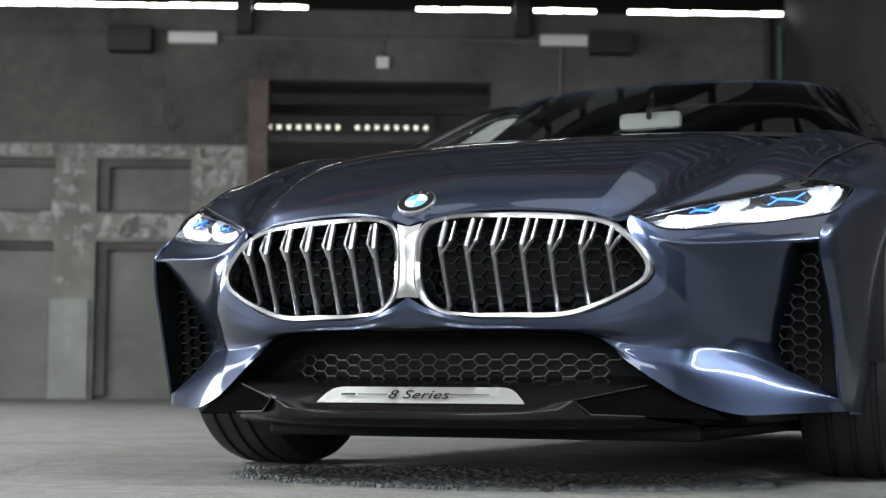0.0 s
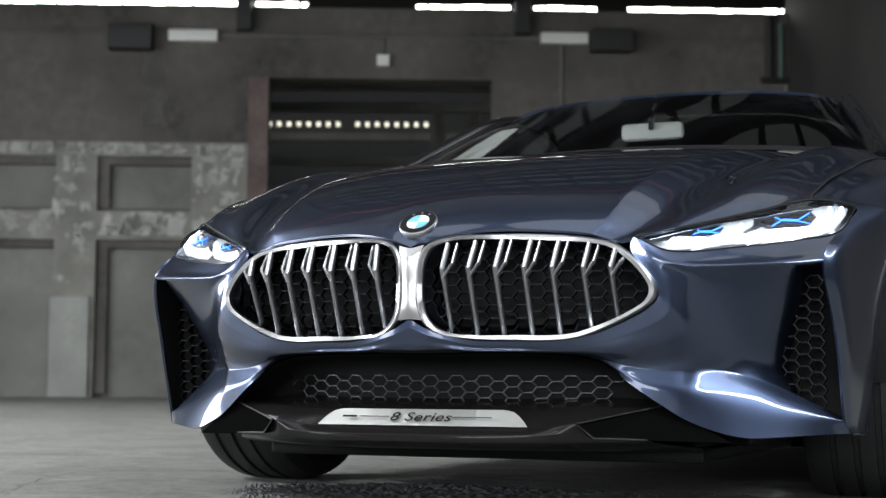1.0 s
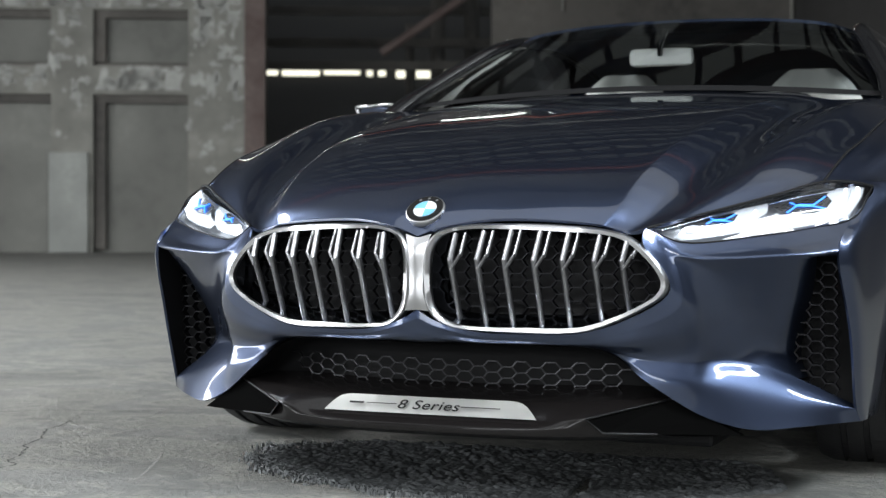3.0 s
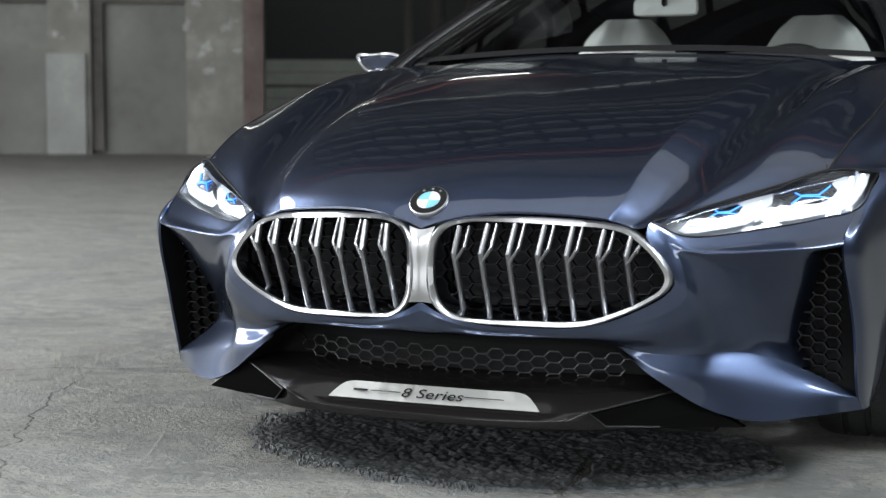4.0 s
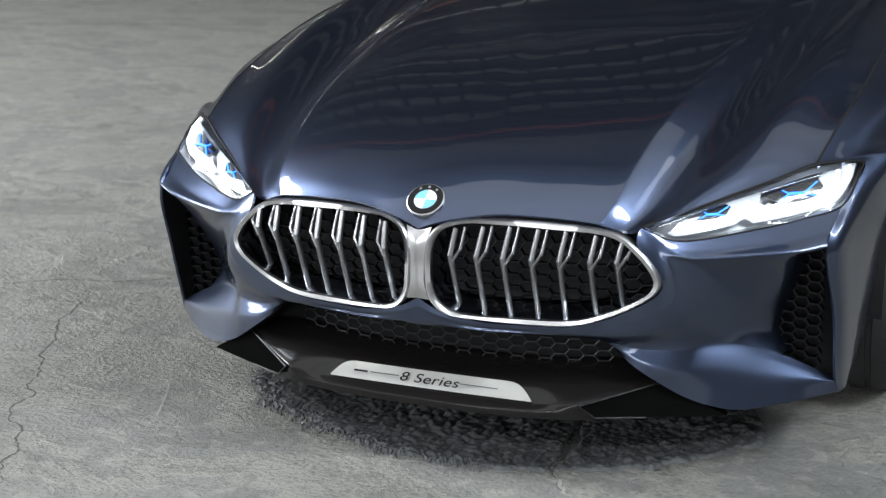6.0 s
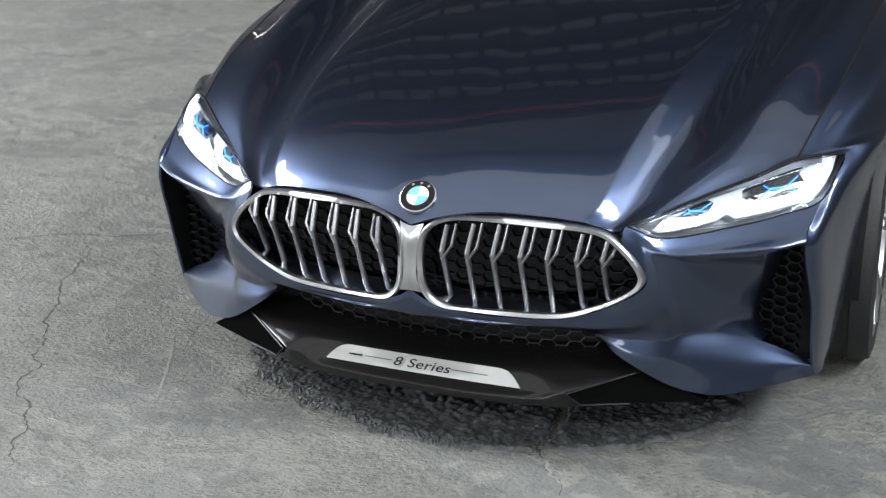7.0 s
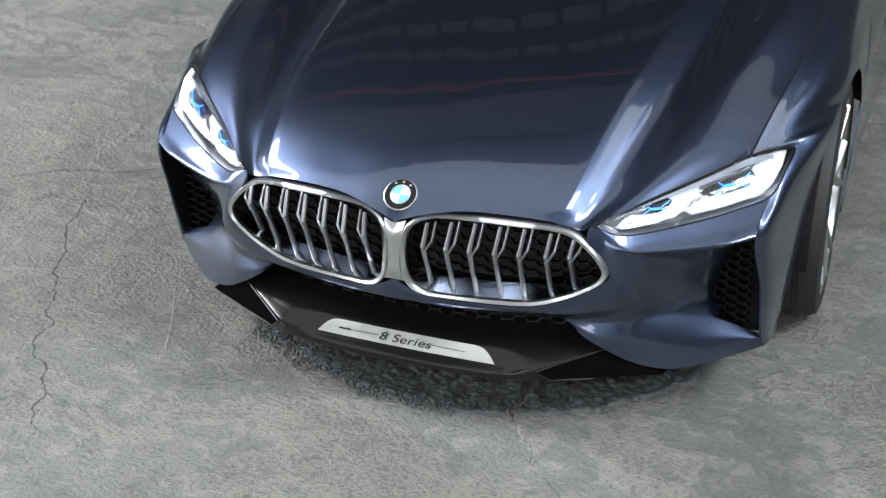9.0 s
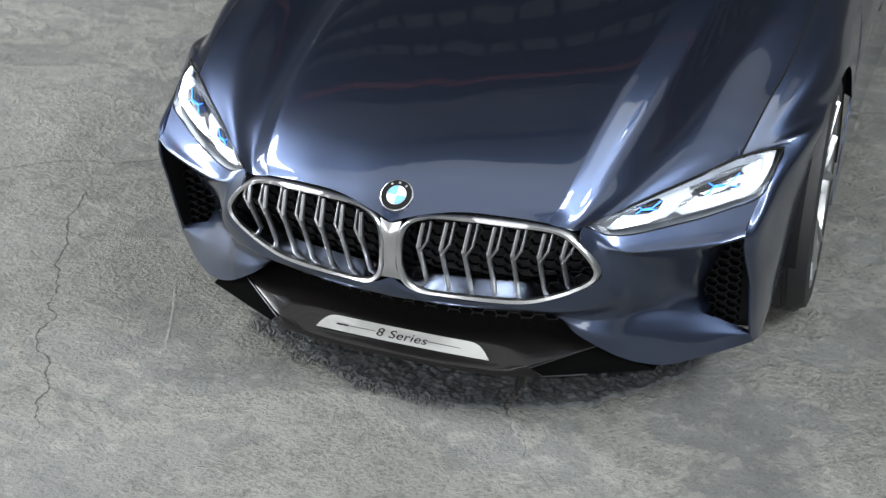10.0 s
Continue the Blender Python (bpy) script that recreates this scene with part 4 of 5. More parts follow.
def grille(s):
    frame_bm = bmesh.new()
    outer, inner = kidney_path(s, 120, 0.004), kidney_path(s, 120, -0.0105)
    deep = kidney_path(s, 120, -0.014) + (0, 0.095, 0)
    for p in deep:  # the floor of the tunnel ramps up towards the mesh
        ramp = min(max((0.452 - p[2]) / 0.06, 0.0), 1.0)
        p += (0, -0.035 * ramp, 0.0215 * ramp)
    crown = outer * 0.7 + inner * 0.3 + (0, -0.0075, 0)
    back = outer + (0, 0.02, 0)
    rings = [back, outer + (0, -0.003, 0), crown, inner + (0, -0.002, 0), inner + (0, 0.012, 0)]
    loop = np.array([np.vstack([r, r[:1]]) for r in rings]).transpose(1, 0, 2)
    sheet(frame_bm, loop)
    bmesh.ops.remove_doubles(frame_bm, verts=frame_bm.verts, dist=0.0002)
    surround = part("grille_surround", frame_bm, CHROME, coupe, "polished chrome grille surround", 60)
    tray = bmesh.new()
    sheet(tray, np.array([np.vstack([r, r[:1]]) for r in (inner + (0, 0.012, 0), deep)]).transpose(1, 0, 2))
    part("grille_tunnel", tray, CHROME_SOFT, surround, "", 60)
    for x in (0.080, 0.139, 0.198, 0.260, 0.319, 0.383, 0.438):  # fins that point forward at the fork and lean back to both ends
        low, high, fork, curve = kidney_span(x)[0] + 0.004, kidney_span(x)[1] - 0.012, 0.533, 0.39 * x * x
        bar = bmesh.new()
        tip = (s * x, curve - 0.008, fork)

        def leg(start, end, width, depth):
            a, b = np.array(start), np.array(end)
            tube(bar, [a + (b - a) * k / 6 for k in range(7)], width, 8, flat=depth, up=(0, 1, 0))

        leg((tip[0], tip[1], fork + 0.004), (s * x, curve + 0.056, low), [0.0058 - 0.0004 * k / 6 for k in range(7)], 1.7)
        leg((tip[0], tip[1], fork - 0.003), (s * (x + 0.005), front(x, high) - 0.004, high), [0.0056, 0.0058, 0.0058, 0.0057, 0.0056, 0.0054, 0.0050], 1.7)
        wide = s * (x + 0.0195)
        leg((tip[0], tip[1] + 0.004, fork - 0.020), (wide, tip[1] + 0.010, fork + 0.012), 0.0036, 1.8)
        leg((wide, tip[1] + 0.010, fork + 0.010), (s * (x + 0.0215), front(x + 0.0215, high) + 0.004, min(high, kidney_span(x + 0.0215)[1] - 0.012)), [0.0038, 0.0039, 0.0039, 0.0038, 0.0037, 0.0036, 0.0034], 1.8)
        part("grille_bar", bar, BAR, coupe, "forked chrome grille bar", 50)
    web = bmesh.new()
    honeycomb(web, lambda u, v: in_kidney(u, v), lambda u, v: (s * u, front(u, v) + 0.085, v), 0.032, 0.0013, 0.014, (0.0, 0.37), (0.54, 0.62))
    part("grille_mesh", web, MESH_DARK, coupe, "dark honeycomb mesh behind the bars", None, "stuff")
    plate = bmesh.new()
    face = [plate.verts.new(p) for p in deep + (0, 0.03, 0)]
    plate.faces.new(face)
    part("grille_backing", plate, MATT, coupe)


CHROME_SOFT = material("satin_tray", (0.50, 0.53, 0.59), 0.13, 1.0)
grille(1)
grille(-1)
# bridge between the two grilles
bm = bmesh.new()
bridge = [[(-0.030, 0.010, 0.588), (0, 0.004, 0.581), (0.030, 0.010, 0.588)], [(-0.023, 0.0, 0.562), (0, -0.009, 0.558), (0.023, 0.0, 0.562)], [(-0.0165, -0.003, 0.50), (0, -0.006, 0.50), (0.0165, -0.003, 0.50)],
          [(-0.019, -0.003, 0.45), (0, -0.006, 0.45), (0.019, -0.003, 0.45)], [(-0.036, 0.002, 0.421), (0, 0.0, 0.424), (0.036, 0.002, 0.421)]]
sheet(bm, net(bridge, 6, 6))
part("grille_bridge", bm, CHROME, coupe, "chrome bridge between the grilles", 60)


WHITE_EDGE = [(0.15, 0.10), (0.156, 0.28), (0.17, 0.50), (0.206, 0.44), (0.275, 0.36), (0.282, 0.42), (0.292, 0.47), (0.292, 0.62), (0.27, 0.72), (0.30, 0.80), (0.375, 0.80), (0.385, 0.53), (0.363, 0.406), (0.363, 0.30), (0.388, 0.345), (0.419, 0.47),
              (0.444, 0.375), (0.513, 0.344), (0.594, 0.30), (0.648, 0.34), (0.678, 0.50), (0.645, 0.66), (0.66, 0.74), (0.738, 0.865), (0.831, 0.938), (0.931, 0.80), (0.888, 0.375), (0.788, 0.141), (0.688, 0.078), (0.556, 0.078), (0.388, 0.109), (0.356, 0.25), (0.338, 0.156), (0.263, 0.125), (0.194, 0.06)]
POCKETS = ([(0.216, 0.50), (0.222, 0.64), (0.252, 0.69), (0.276, 0.71), (0.296, 0.60), (0.296, 0.44), (0.276, 0.40)], [(0.395, 0.63), (0.425, 0.665), (0.55, 0.665), (0.634, 0.665), (0.678, 0.50), (0.648, 0.34), (0.588, 0.345), (0.478, 0.38), (0.435, 0.485)])


def headlight(s):
    upper = [HL_TIP, (0.60, 0.255, 0.642), (0.71, 0.365, 0.678), BON_CUT, (0.845, 0.51, 0.708), HL_TOP]
    lower = [HL_TIP, HL_LOW, HL_MID, (0.79, 0.34, 0.604), HL_END, HL_TOP]
    middle = [tuple((np.array(a) + np.array(b)) / 2 + np.array((0.004, -0.012, 0.006)) * (0 if i in (0, 5) else 1)) for i, (a, b) in enumerate(zip(upper, lower))]
    grid = net([lower, middle, upper], 6, 8) * (s, 1, 1)
    bm = bmesh.new()
    sheet(bm, grid)
    lens = part("headlight", bm, LENS, coupe, "lit white headlight with blue cross accents", 60)
    lens.visible_shadow = False
    back = np.array((-0.012 * s, 0.045, -0.004))
    bm = bmesh.new()
    sheet(bm, grid + back)
    for edge in (grid[:, 0], grid[:, -1]):
        sheet(bm, np.array([edge, edge + back]).transpose(1, 0, 2))
    part("headlight_housing", bm, HOUSING, lens, "", 60)
    rows, cols = grid.shape[:2]

    def spot(u, v, off=0.018):
        a, b = u * (rows - 1), v * (cols - 1)
        i, j = min(int(a), rows - 2), min(int(b), cols - 2)
        a, b = a - i, b - j
        p = (grid[i, j] * (1 - a) + grid[i + 1, j] * a) * (1 - b) + (grid[i, j + 1] * (1 - a) + grid[i + 1, j + 1] * a) * b
        return Vector(p) + Vector((-0.27 * s, 1.0, -0.09)) * off

    def light_guide(name, path, width, mat, off=0.018):
        bm = bmesh.new()
        pts = [spot(u, v, off) for u, v in path]
        fine = [a.lerp(b, k / 5) for a, b in zip(pts, pts[1:]) for k in range(5)] + [pts[-1]]
        tube(bm, fine, width, 8, flat=0.8)
        part(name, bm, mat, lens, "", 60)

    def within(edge, u, v):
        odd = False
        for (x0, z0), (x1, z1) in zip(edge, edge[1:] + edge[:1]):
            if (z0 > v) != (z1 > v) and u < x0 + (v - z0) * (x1 - x0) / (z1 - z0):
                odd = not odd
        return odd

    def filled(name, edges, off, mat):
        """A panel set back behind the lens that fills outlines given along and across the lamp."""
        bm = bmesh.new()
        for i in range(8, 284):
            for j in range(2, 110):
                if any(within(edge, (i + 0.5) / 300, (j + 0.5) / 112) for edge in edges):
                    bm.faces.new([bm.verts.new(spot(a / 300, b / 112, off)) for a, b in ((i, j), (i + 1, j), (i + 1, j + 1), (i, j + 1))])
        bmesh.ops.remove_doubles(bm, verts=bm.verts, dist=0.0003)
        part(name, bm, mat, lens, "", 60)

    filled("light_panel", [WHITE_EDGE], 0.024, LED_SOFT)
    for edge in POCKETS:
        filled("lamp_pocket", [edge], 0.020, BLACK)
    for path, width in (
        ([(0.165, 0.40), (0.165, 0.20), (0.21, 0.15), (0.29, 0.18), (0.335, 0.38), (0.345, 0.62)], 0.0038), ([(0.20, 0.34), (0.21, 0.27), (0.275, 0.26), (0.312, 0.42)], 0.0026),
        ([(0.385, 0.27), (0.42, 0.19), (0.54, 0.16), (0.68, 0.17), (0.78, 0.26), (0.85, 0.50), (0.86, 0.80)], 0.0045), ([(0.40, 0.32), (0.44, 0.28), (0.58, 0.22), (0.69, 0.27), (0.745, 0.50), (0.765, 0.80)], 0.003)):
        light_guide("led_strip", path, width, LED)
    for path in ([(0.07, 0.25), (0.19, 0.70), (0.30, 0.80)], [(0.375, 0.75), (0.50, 0.745), (0.68, 0.745), (0.73, 0.88)]):
        light_guide("reflector_edge", path, 0.0013, CHROME_SOFT, 0.016)
    for path in ([(0.175, 0.36), (0.185, 0.22), (0.285, 0.22), (0.325, 0.44)], [(0.395, 0.29), (0.435, 0.235), (0.58, 0.19), (0.70, 0.22), (0.775, 0.42), (0.80, 0.74)]):
        light_guide("guide_groove", path, 0.0013, GROOVE, 0.019)
    for arm in ([(0.222, 0.47), (0.236, 0.56), (0.268, 0.52), (0.286, 0.64)], [(0.214, 0.66), (0.240, 0.53), (0.272, 0.48), (0.296, 0.42)],
                [(0.462, 0.42), (0.506, 0.55), (0.581, 0.47), (0.635, 0.62)], [(0.463, 0.665), (0.506, 0.52), (0.581, 0.44), (0.645, 0.35)]):
        light_guide("blue_accent", arm, 0.0019, LED_BLUE, 0.016)
    bm = bmesh.new()
    sheet(bm, np.array([[spot(k / 24, v, 0.004 + 0.012 * (1 - v)) for v in (0.80, 0.90, 0.985)] for k in range(1, 20)]))
    part("trim_band", bm, CHROME_SOFT, lens, "", 60)
    bm = bmesh.new()
    tube(bm, [Vector(p) for p in grid[:, -1]], 0.0035, 6)
    tube(bm, [Vector(p) for p in grid[:, 0]], 0.0022, 6)
    part("headlight_seal", bm, MATT, lens, "", 60)


headlight(1)
headlight(-1)


def wheel(s, y):
    w = part("wheel", bmesh.new(), ALLOY, coupe, "multi-spoke alloy wheel with low black tyre")
    bm = bmesh.new()
    x = s * 0.975 - 0.02
    prof = [(0.286, -0.245), (0.305, -0.255), (0.345, -0.245), (TYRE_R - 0.003, -0.215), (TYRE_R, -0.185), (TYRE_R - 0.008, -0.183), (TYRE_R - 0.008, -0.170), (TYRE_R, -0.168), (TYRE_R, -0.130), (TYRE_R - 0.008, -0.128), (TYRE_R - 0.008, -0.115), (TYRE_R, -0.113), (TYRE_R, -0.075), (TYRE_R - 0.008, -0.073), (TYRE_R - 0.008, -0.060), (TYRE_R, -0.058), (TYRE_R - 0.003, -0.028), (0.348, -0.006), (0.322, 0.002), (0.295, -0.006), (0.286, -0.02)]
    lathe(bm, [(r, s * a) for r, a in prof], (x, y, TYRE_R), steps=72)
    part("tyre", bm, RUBBER, w, "black low-profile tyre", 40)
    bm = bmesh.new()
    lathe(bm, [(r, s * a) for r, a in ((0.286, -0.22), (0.286, -0.02), (0.294, -0.008), (0.288, -0.002), (0.270, -0.006), (0.262, -0.03), (0.26, -0.2))], (x, y, TYRE_R), steps=72)
    part("rim", bm, ALLOY, w, "", 40)
    bm = bmesh.new()
    lathe(bm, [(r, s * a) for r, a in ((0.001, -0.035), (0.03, -0.035), (0.055, -0.045), (0.06, -0.09))], (x, y, TYRE_R), steps=32)
    part("hub", bm, ALLOY, w, "", 40)
    for k in range(5):
        for d in (-0.13, 0.13):
            a0, a1 = k * math.tau / 5 + d * 0.6, k * math.tau / 5 + d * 1.9
            bm = bmesh.new()
            path = [(x - s * 0.05, y + 0.04 * math.cos(a0), TYRE_R + 0.04 * math.sin(a0)), (x - s * 0.028, y + 0.14 * math.cos(a0), TYRE_R + 0.14 * math.sin(a0)), (x - s * 0.012, y + 0.272 * math.cos(a1), TYRE_R + 0.272 * math.sin(a1))]
            tube(bm, curve_through(path, 8), 0.015, 6, up=(1, 0, 0), flat=1.2)
            part("spoke", bm, ALLOY, w, "", 50)
    bm = bmesh.new()
    lathe(bm, [(r, s * a) for r, a in ((0.02, -0.13), (0.17, -0.13), (0.17, -0.15), (0.02, -0.15))], (x, y, TYRE_R), steps=40)
    part("brake_disc", bm, MESH, w, "", 40)
    return w


for s in (1, -1):
    for y in (WHEEL_Y, 3.88):
        turned = wheel(s, y)
        if y == WHEEL_Y:  # front wheels steered a little
            hub_at = Matrix.Translation((s * 0.86, y, 0))
            turned.matrix_basis = hub_at @ Matrix.Rotation(radians(3 * s), 4, "Z") @ hub_at.inverted()


# lower mouth: black duct, honeycomb, splitter, vanes and plate
bm = bmesh.new()
top = [(0, 0.055, 0.347), (0.13, 0.068, 0.349), (0.25, 0.09, 0.348), (0.39, 0.14, 0.334), (0.462, 0.135, 0.284), (0.545, 0.168, 0.228), (0.62, 0.21, 0.190)]
back = [(0, 0.20, 0.335), (0.13, 0.20, 0.335), (0.25, 0.215, 0.335), (0.385, 0.25, 0.322), (0.455, 0.27, 0.28), (0.53, 0.30, 0.225), (0.60, 0.33, 0.19)]
deep = [(x, y + 0.01, 0.20) for x, y, z in back]
for g in both(net([top, back, deep], 6, 4)):
    sheet(bm, g)
part("lower_duct", bm, MATT, coupe, "black lower air duct", 50)
bm = bmesh.new()
honeycomb(bm, lambda u, v: 0.200 < v < 0.304 and abs(u) < 0.44 - 0.5 * (0.315 - v), lambda u, v: (u, 0.178 + 0.35 * u * u, v), 0.033, 0.0014, 0.004, (-0.52, 0.202), (0.50, 0.31), 0.66)
part("lower_mesh", bm, MESH, coupe, "dark honeycomb mesh in the lower duct", None, "stuff")
bm = bmesh.new()
lip = [
    [(0, 0.205, 0.250), (0.13, 0.208, 0.250), (0.27, 0.222, 0.252), (0.38, 0.245, 0.256), (0.50, 0.27, 0.250)],
    [(0, 0.096, 0.226), (0.13, 0.098, 0.226), (0.262, 0.104, 0.226), (0.352, 0.110, 0.230), (0.522, 0.188, 0.240)],
    [(0, 0.060, 0.187), (0.13, 0.061, 0.187), (0.272, 0.066, 0.187), (0.362, 0.060, 0.200), (0.526, 0.180, 0.236)],
    [(0, 0.034, 0.172), (0.13, 0.036, 0.172), (0.255, 0.046, 0.174), (0.350, 0.060, 0.179), (0.46, 0.13, 0.200)],
    [(0, 0.035, 0.156), (0.13, 0.037, 0.156), (0.255, 0.048, 0.157), (0.36, 0.07, 0.159), (0.50, 0.15, 0.162)],
    [(0, 0.09, 0.142), (0.13, 0.092, 0.142), (0.26, 0.102, 0.143), (0.38, 0.135, 0.145), (0.55, 0.24, 0.150)],
    [(0, 0.40, 0.125), (0.13, 0.40, 0.125), (0.26, 0.40, 0.125), (0.40, 0.40, 0.125), (0.60, 0.42, 0.135)],
]
for g in both(net(creased(lip, (1, 2, 3, 4), (2, 3)), 5, 5)):
    sheet(bm, g)
bmesh.ops.remove_doubles(bm, verts=bm.verts, dist=0.0004)
part("splitter", bm, CARBON, coupe, "black carbon front splitter", 40)
for s in (1, -1):
    # solid face in near black; the air hole's darkness is in its colour
    bm = bmesh.new()
    polygon(bm, [(s * 0.366, 0.056, 0.199), (s * 0.40, 0.076, 0.168), (s * 0.66, 0.225, 0.160), (s * 0.60, 0.20, 0.195), (s * 0.526, 0.178, 0.238)], (0, 0.03, -0.002))
    part("side_vane", bm, HOLE, coupe, "solid near-black face in place of the air hole beside the splitter")
    bm = bmesh.new()
    tube(bm, [(s * 0.526, 0.175, 0.239), (s * 0.366, 0.053, 0.200), (s * 0.398, 0.073, 0.169), (s * 0.50, 0.130, 0.166)], 0.0022, 6)
    part("vane_edge", bm, MESH, coupe, "", 60)
bm = bmesh.new()
across = [-0.252, -0.246, -0.238, -0.228, -0.216, -0.203, -0.19, -0.13, -0.065, 0, 0.065, 0.13, 0.19, 0.203, 0.216, 0.228, 0.238, 0.246, 0.252]
rise = [0.0, 0.20, 0.43, 0.68, 0.88, 0.97, 1.0] + [1.0] * 5 + [1.0, 0.97, 0.88, 0.68, 0.43, 0.20, 0.0]
lower_pts = [(x, 0.057 + 0.08 * x * x, 0.191) for x in across]
upper_pts = [(x, 0.057 + 0.08 * x * x + 0.020 * k, 0.192 + 0.035 * k) for x, k in zip(across, rise)]
sheet(bm, np.array([lower_pts, upper_pts]))
bmesh.ops.solidify(bm, geom=bm.faces, thickness=0.003)
number_plate = part("name_plate", bm, STEEL, coupe, "brushed steel name plate with black script", 40)


def lettering(text, size, m, mat, parent):
    cu = bpy.data.curves.new("script", "FONT")
    cu.body, cu.size, cu.extrude, cu.align_x, cu.align_y, cu.shear = text, size, 0.0004, "CENTER", "CENTER", 0.25
    cu.space_character, cu.offset = 1.05, 0.0001
    tmp = bpy.data.objects.new("script", cu)
    scene.collection.objects.link(tmp)
    me = bpy.data.meshes.new_from_object(tmp.evaluated_get(bpy.context.evaluated_depsgraph_get()))
    bpy.data.objects.remove(tmp)
    me.materials.append(mat)
    ob = new("script", me)
    ob.parent = parent
    ob.matrix_basis = m
    return ob


PLATE_M = pose(0.0, 0.0635, 0.2095, 58, 0, 0)
lettering("8 Series", 0.031, PLATE_M @ Matrix.Diagonal((1.42, 1, 1, 1)), INK, number_plate)
for x0, x1, h in ((-0.19, -0.155, 0.0022), (-0.148, -0.075, 0.0008), (0.078, 0.17, 0.0008)):
    bm = bmesh.new()
    box(bm, (x0, -h, -0.0003), (x1, h, 0.0006), 0, PLATE_M @ Matrix.Translation((0, 0.001, 0)))
    part("script_bar", bm, INK, number_plate)

# intake meshes at the corners
for s in (1, -1):
    bm = bmesh.new()
    edge = [[(0.70, 0.40, 0.56), (0.86, 0.40, 0.56)], [(0.70, 0.44, 0.46), (0.872, 0.43, 0.46)], [(0.70, 0.46, 0.37), (0.88, 0.45, 0.37)], [(0.70, 0.47, 0.29), (0.885, 0.47, 0.29)], [(0.72, 0.45, 0.20), (0.885, 0.48, 0.20)]]
    sheet(bm, net([list(c) for c in zip(*edge)], 6, 6) * (s, 1, 1))
    blade = [(0.848, 0.299, 0.551), (0.862, 0.345, 0.42), (0.868, 0.385, 0.32), (0.873, 0.424, 0.208)]
    sheet(bm, np.array([curve_through(blade, 12), curve_through([(x - 0.006, y + 0.10, z) for x, y, z in blade], 12)]) * (s, 1, 1))
    intake = part("corner_intake", bm, MATT, coupe, "matt black corner air intake", 50)
    bm = bmesh.new()
    honeycomb(bm, lambda u, v: 0.225 < v < 0.54 and 0.69 < u < 0.845, lambda u, v: (s * u, 0.385 + 0.12 * abs(v - 0.55) - 0.10 * (u - 0.72), v), 0.029, 0.0018, 0.022, (0.70, 0.22), (0.87, 0.54))
    part("intake_mesh", bm, MESH_DARK, intake, "", None, "stuff")

# emblem
bm = bmesh.new()
EM = pose(0.002, 0.0445, 0.6385, 41, 0, 0)
lathe(bm, [(0.001, 0.0055), (0.0445, 0.0055), (0.047, 0.0045), (0.048, 0.001), (0.047, -0.012)], (0, 0, 0), "z", 48)
bmesh.ops.transform(bm, matrix=EM @ Matrix.Diagonal((0.93, 0.93, 1, 1)), verts=bm.verts)
badge = part("badge", bm, CHROME, coupe, "round badge with blue and white quarters in a black ring", 40)
rounds = [("badge_ring", 0.029, 0.0445, 0, 360, INK)]
rounds += [("badge_quarter", 0.0, 0.0275, 90 * k, 90 * k + 90, SKYBLUE if k % 2 else WHITE) for k in range(4)]
rounds += [("badge_mark", 0.0335, 0.0395, a - 5, a + 5, BAR) for a in (55, 90, 125)]
for name, r0, r1, a0, a1, mat in rounds:
    bm = bmesh.new()
    n = 32 if r0 else 10
    line = [[(r * math.cos(radians(a0 + (a1 - a0) * k / n)), r * math.sin(radians(a0 + (a1 - a0) * k / n)), 0.0066 if mat == BAR else 0.0062) for r in (max(r0, 0.0005), r1)] for k in range(n + 1)]
    sheet(bm, np.array(line))
    bmesh.ops.transform(bm, matrix=EM @ Matrix.Diagonal((0.93, 0.93, 1, 1)), verts=bm.verts)
    part(name, bm, mat, badge)

# cabin
for x in (-0.37, 0.37):
    bm = bmesh.new()
    back = [[(x - w, y, z), (x - w * 0.6, y - 0.05, z), (x, y - 0.035, z), (x + w * 0.6, y - 0.05, z), (x + w, y, z)] for w, y, z in ((0.25, 2.72, 0.45), (0.27, 2.80, 0.70), (0.25, 2.88, 0.96), (0.20, 2.93, 1.07), (0.15, 2.94, 1.15), (0.09, 2.95, 1.205))]
    sheet(bm, net(back, 5, 5))
    thick(bm, 0.08)
    seat = part("front_seat", bm, LEATHER, coupe, "pale leather bucket seat", 60)
    bm = bmesh.new()
    box(bm, (x - 0.23, 2.2, 0.36), (x + 0.23, 2.78, 0.50), 0.05)
    part("seat_cushion", bm, LEATHER, seat, "", 60)
bm = bmesh.new()
dash = [[(-0.76, 1.83, 0.965), (-0.4, 1.76, 0.985), (0, 1.72, 0.99), (0.4, 1.76, 0.985), (0.76, 1.83, 0.965)], [(-0.74, 2.05, 0.975), (-0.4, 2.00, 0.992), (0, 1.98, 0.985), (0.37, 2.00, 1.045), (0.74, 2.05, 0.975)],
        [(-0.74, 2.2, 0.92), (-0.4, 2.18, 0.93), (0, 2.15, 0.92), (0.37, 2.18, 0.98), (0.74, 2.2, 0.92)], [(-0.74, 2.2, 0.5), (-0.4, 2.2, 0.5), (0, 2.2, 0.5), (0.37, 2.2, 0.5), (0.74, 2.2, 0.5)]]
sheet(bm, net(dash, 5, 5))
part("dashboard", bm, DASH, coupe, "dark dashboard with instrument hood", 60)
bm = bmesh.new()
ring = [(0.37 + 0.18 * math.cos(a), 2.36 + 0.06 * math.sin(a), 0.90 + 0.165 * math.sin(a)) for a in np.linspace(0, math.tau, 36, endpoint=False)]
tube(bm, ring, 0.015, 8, True)
part("steering_wheel", bm, DASH, coupe, "", 60)
bm = bmesh.new()
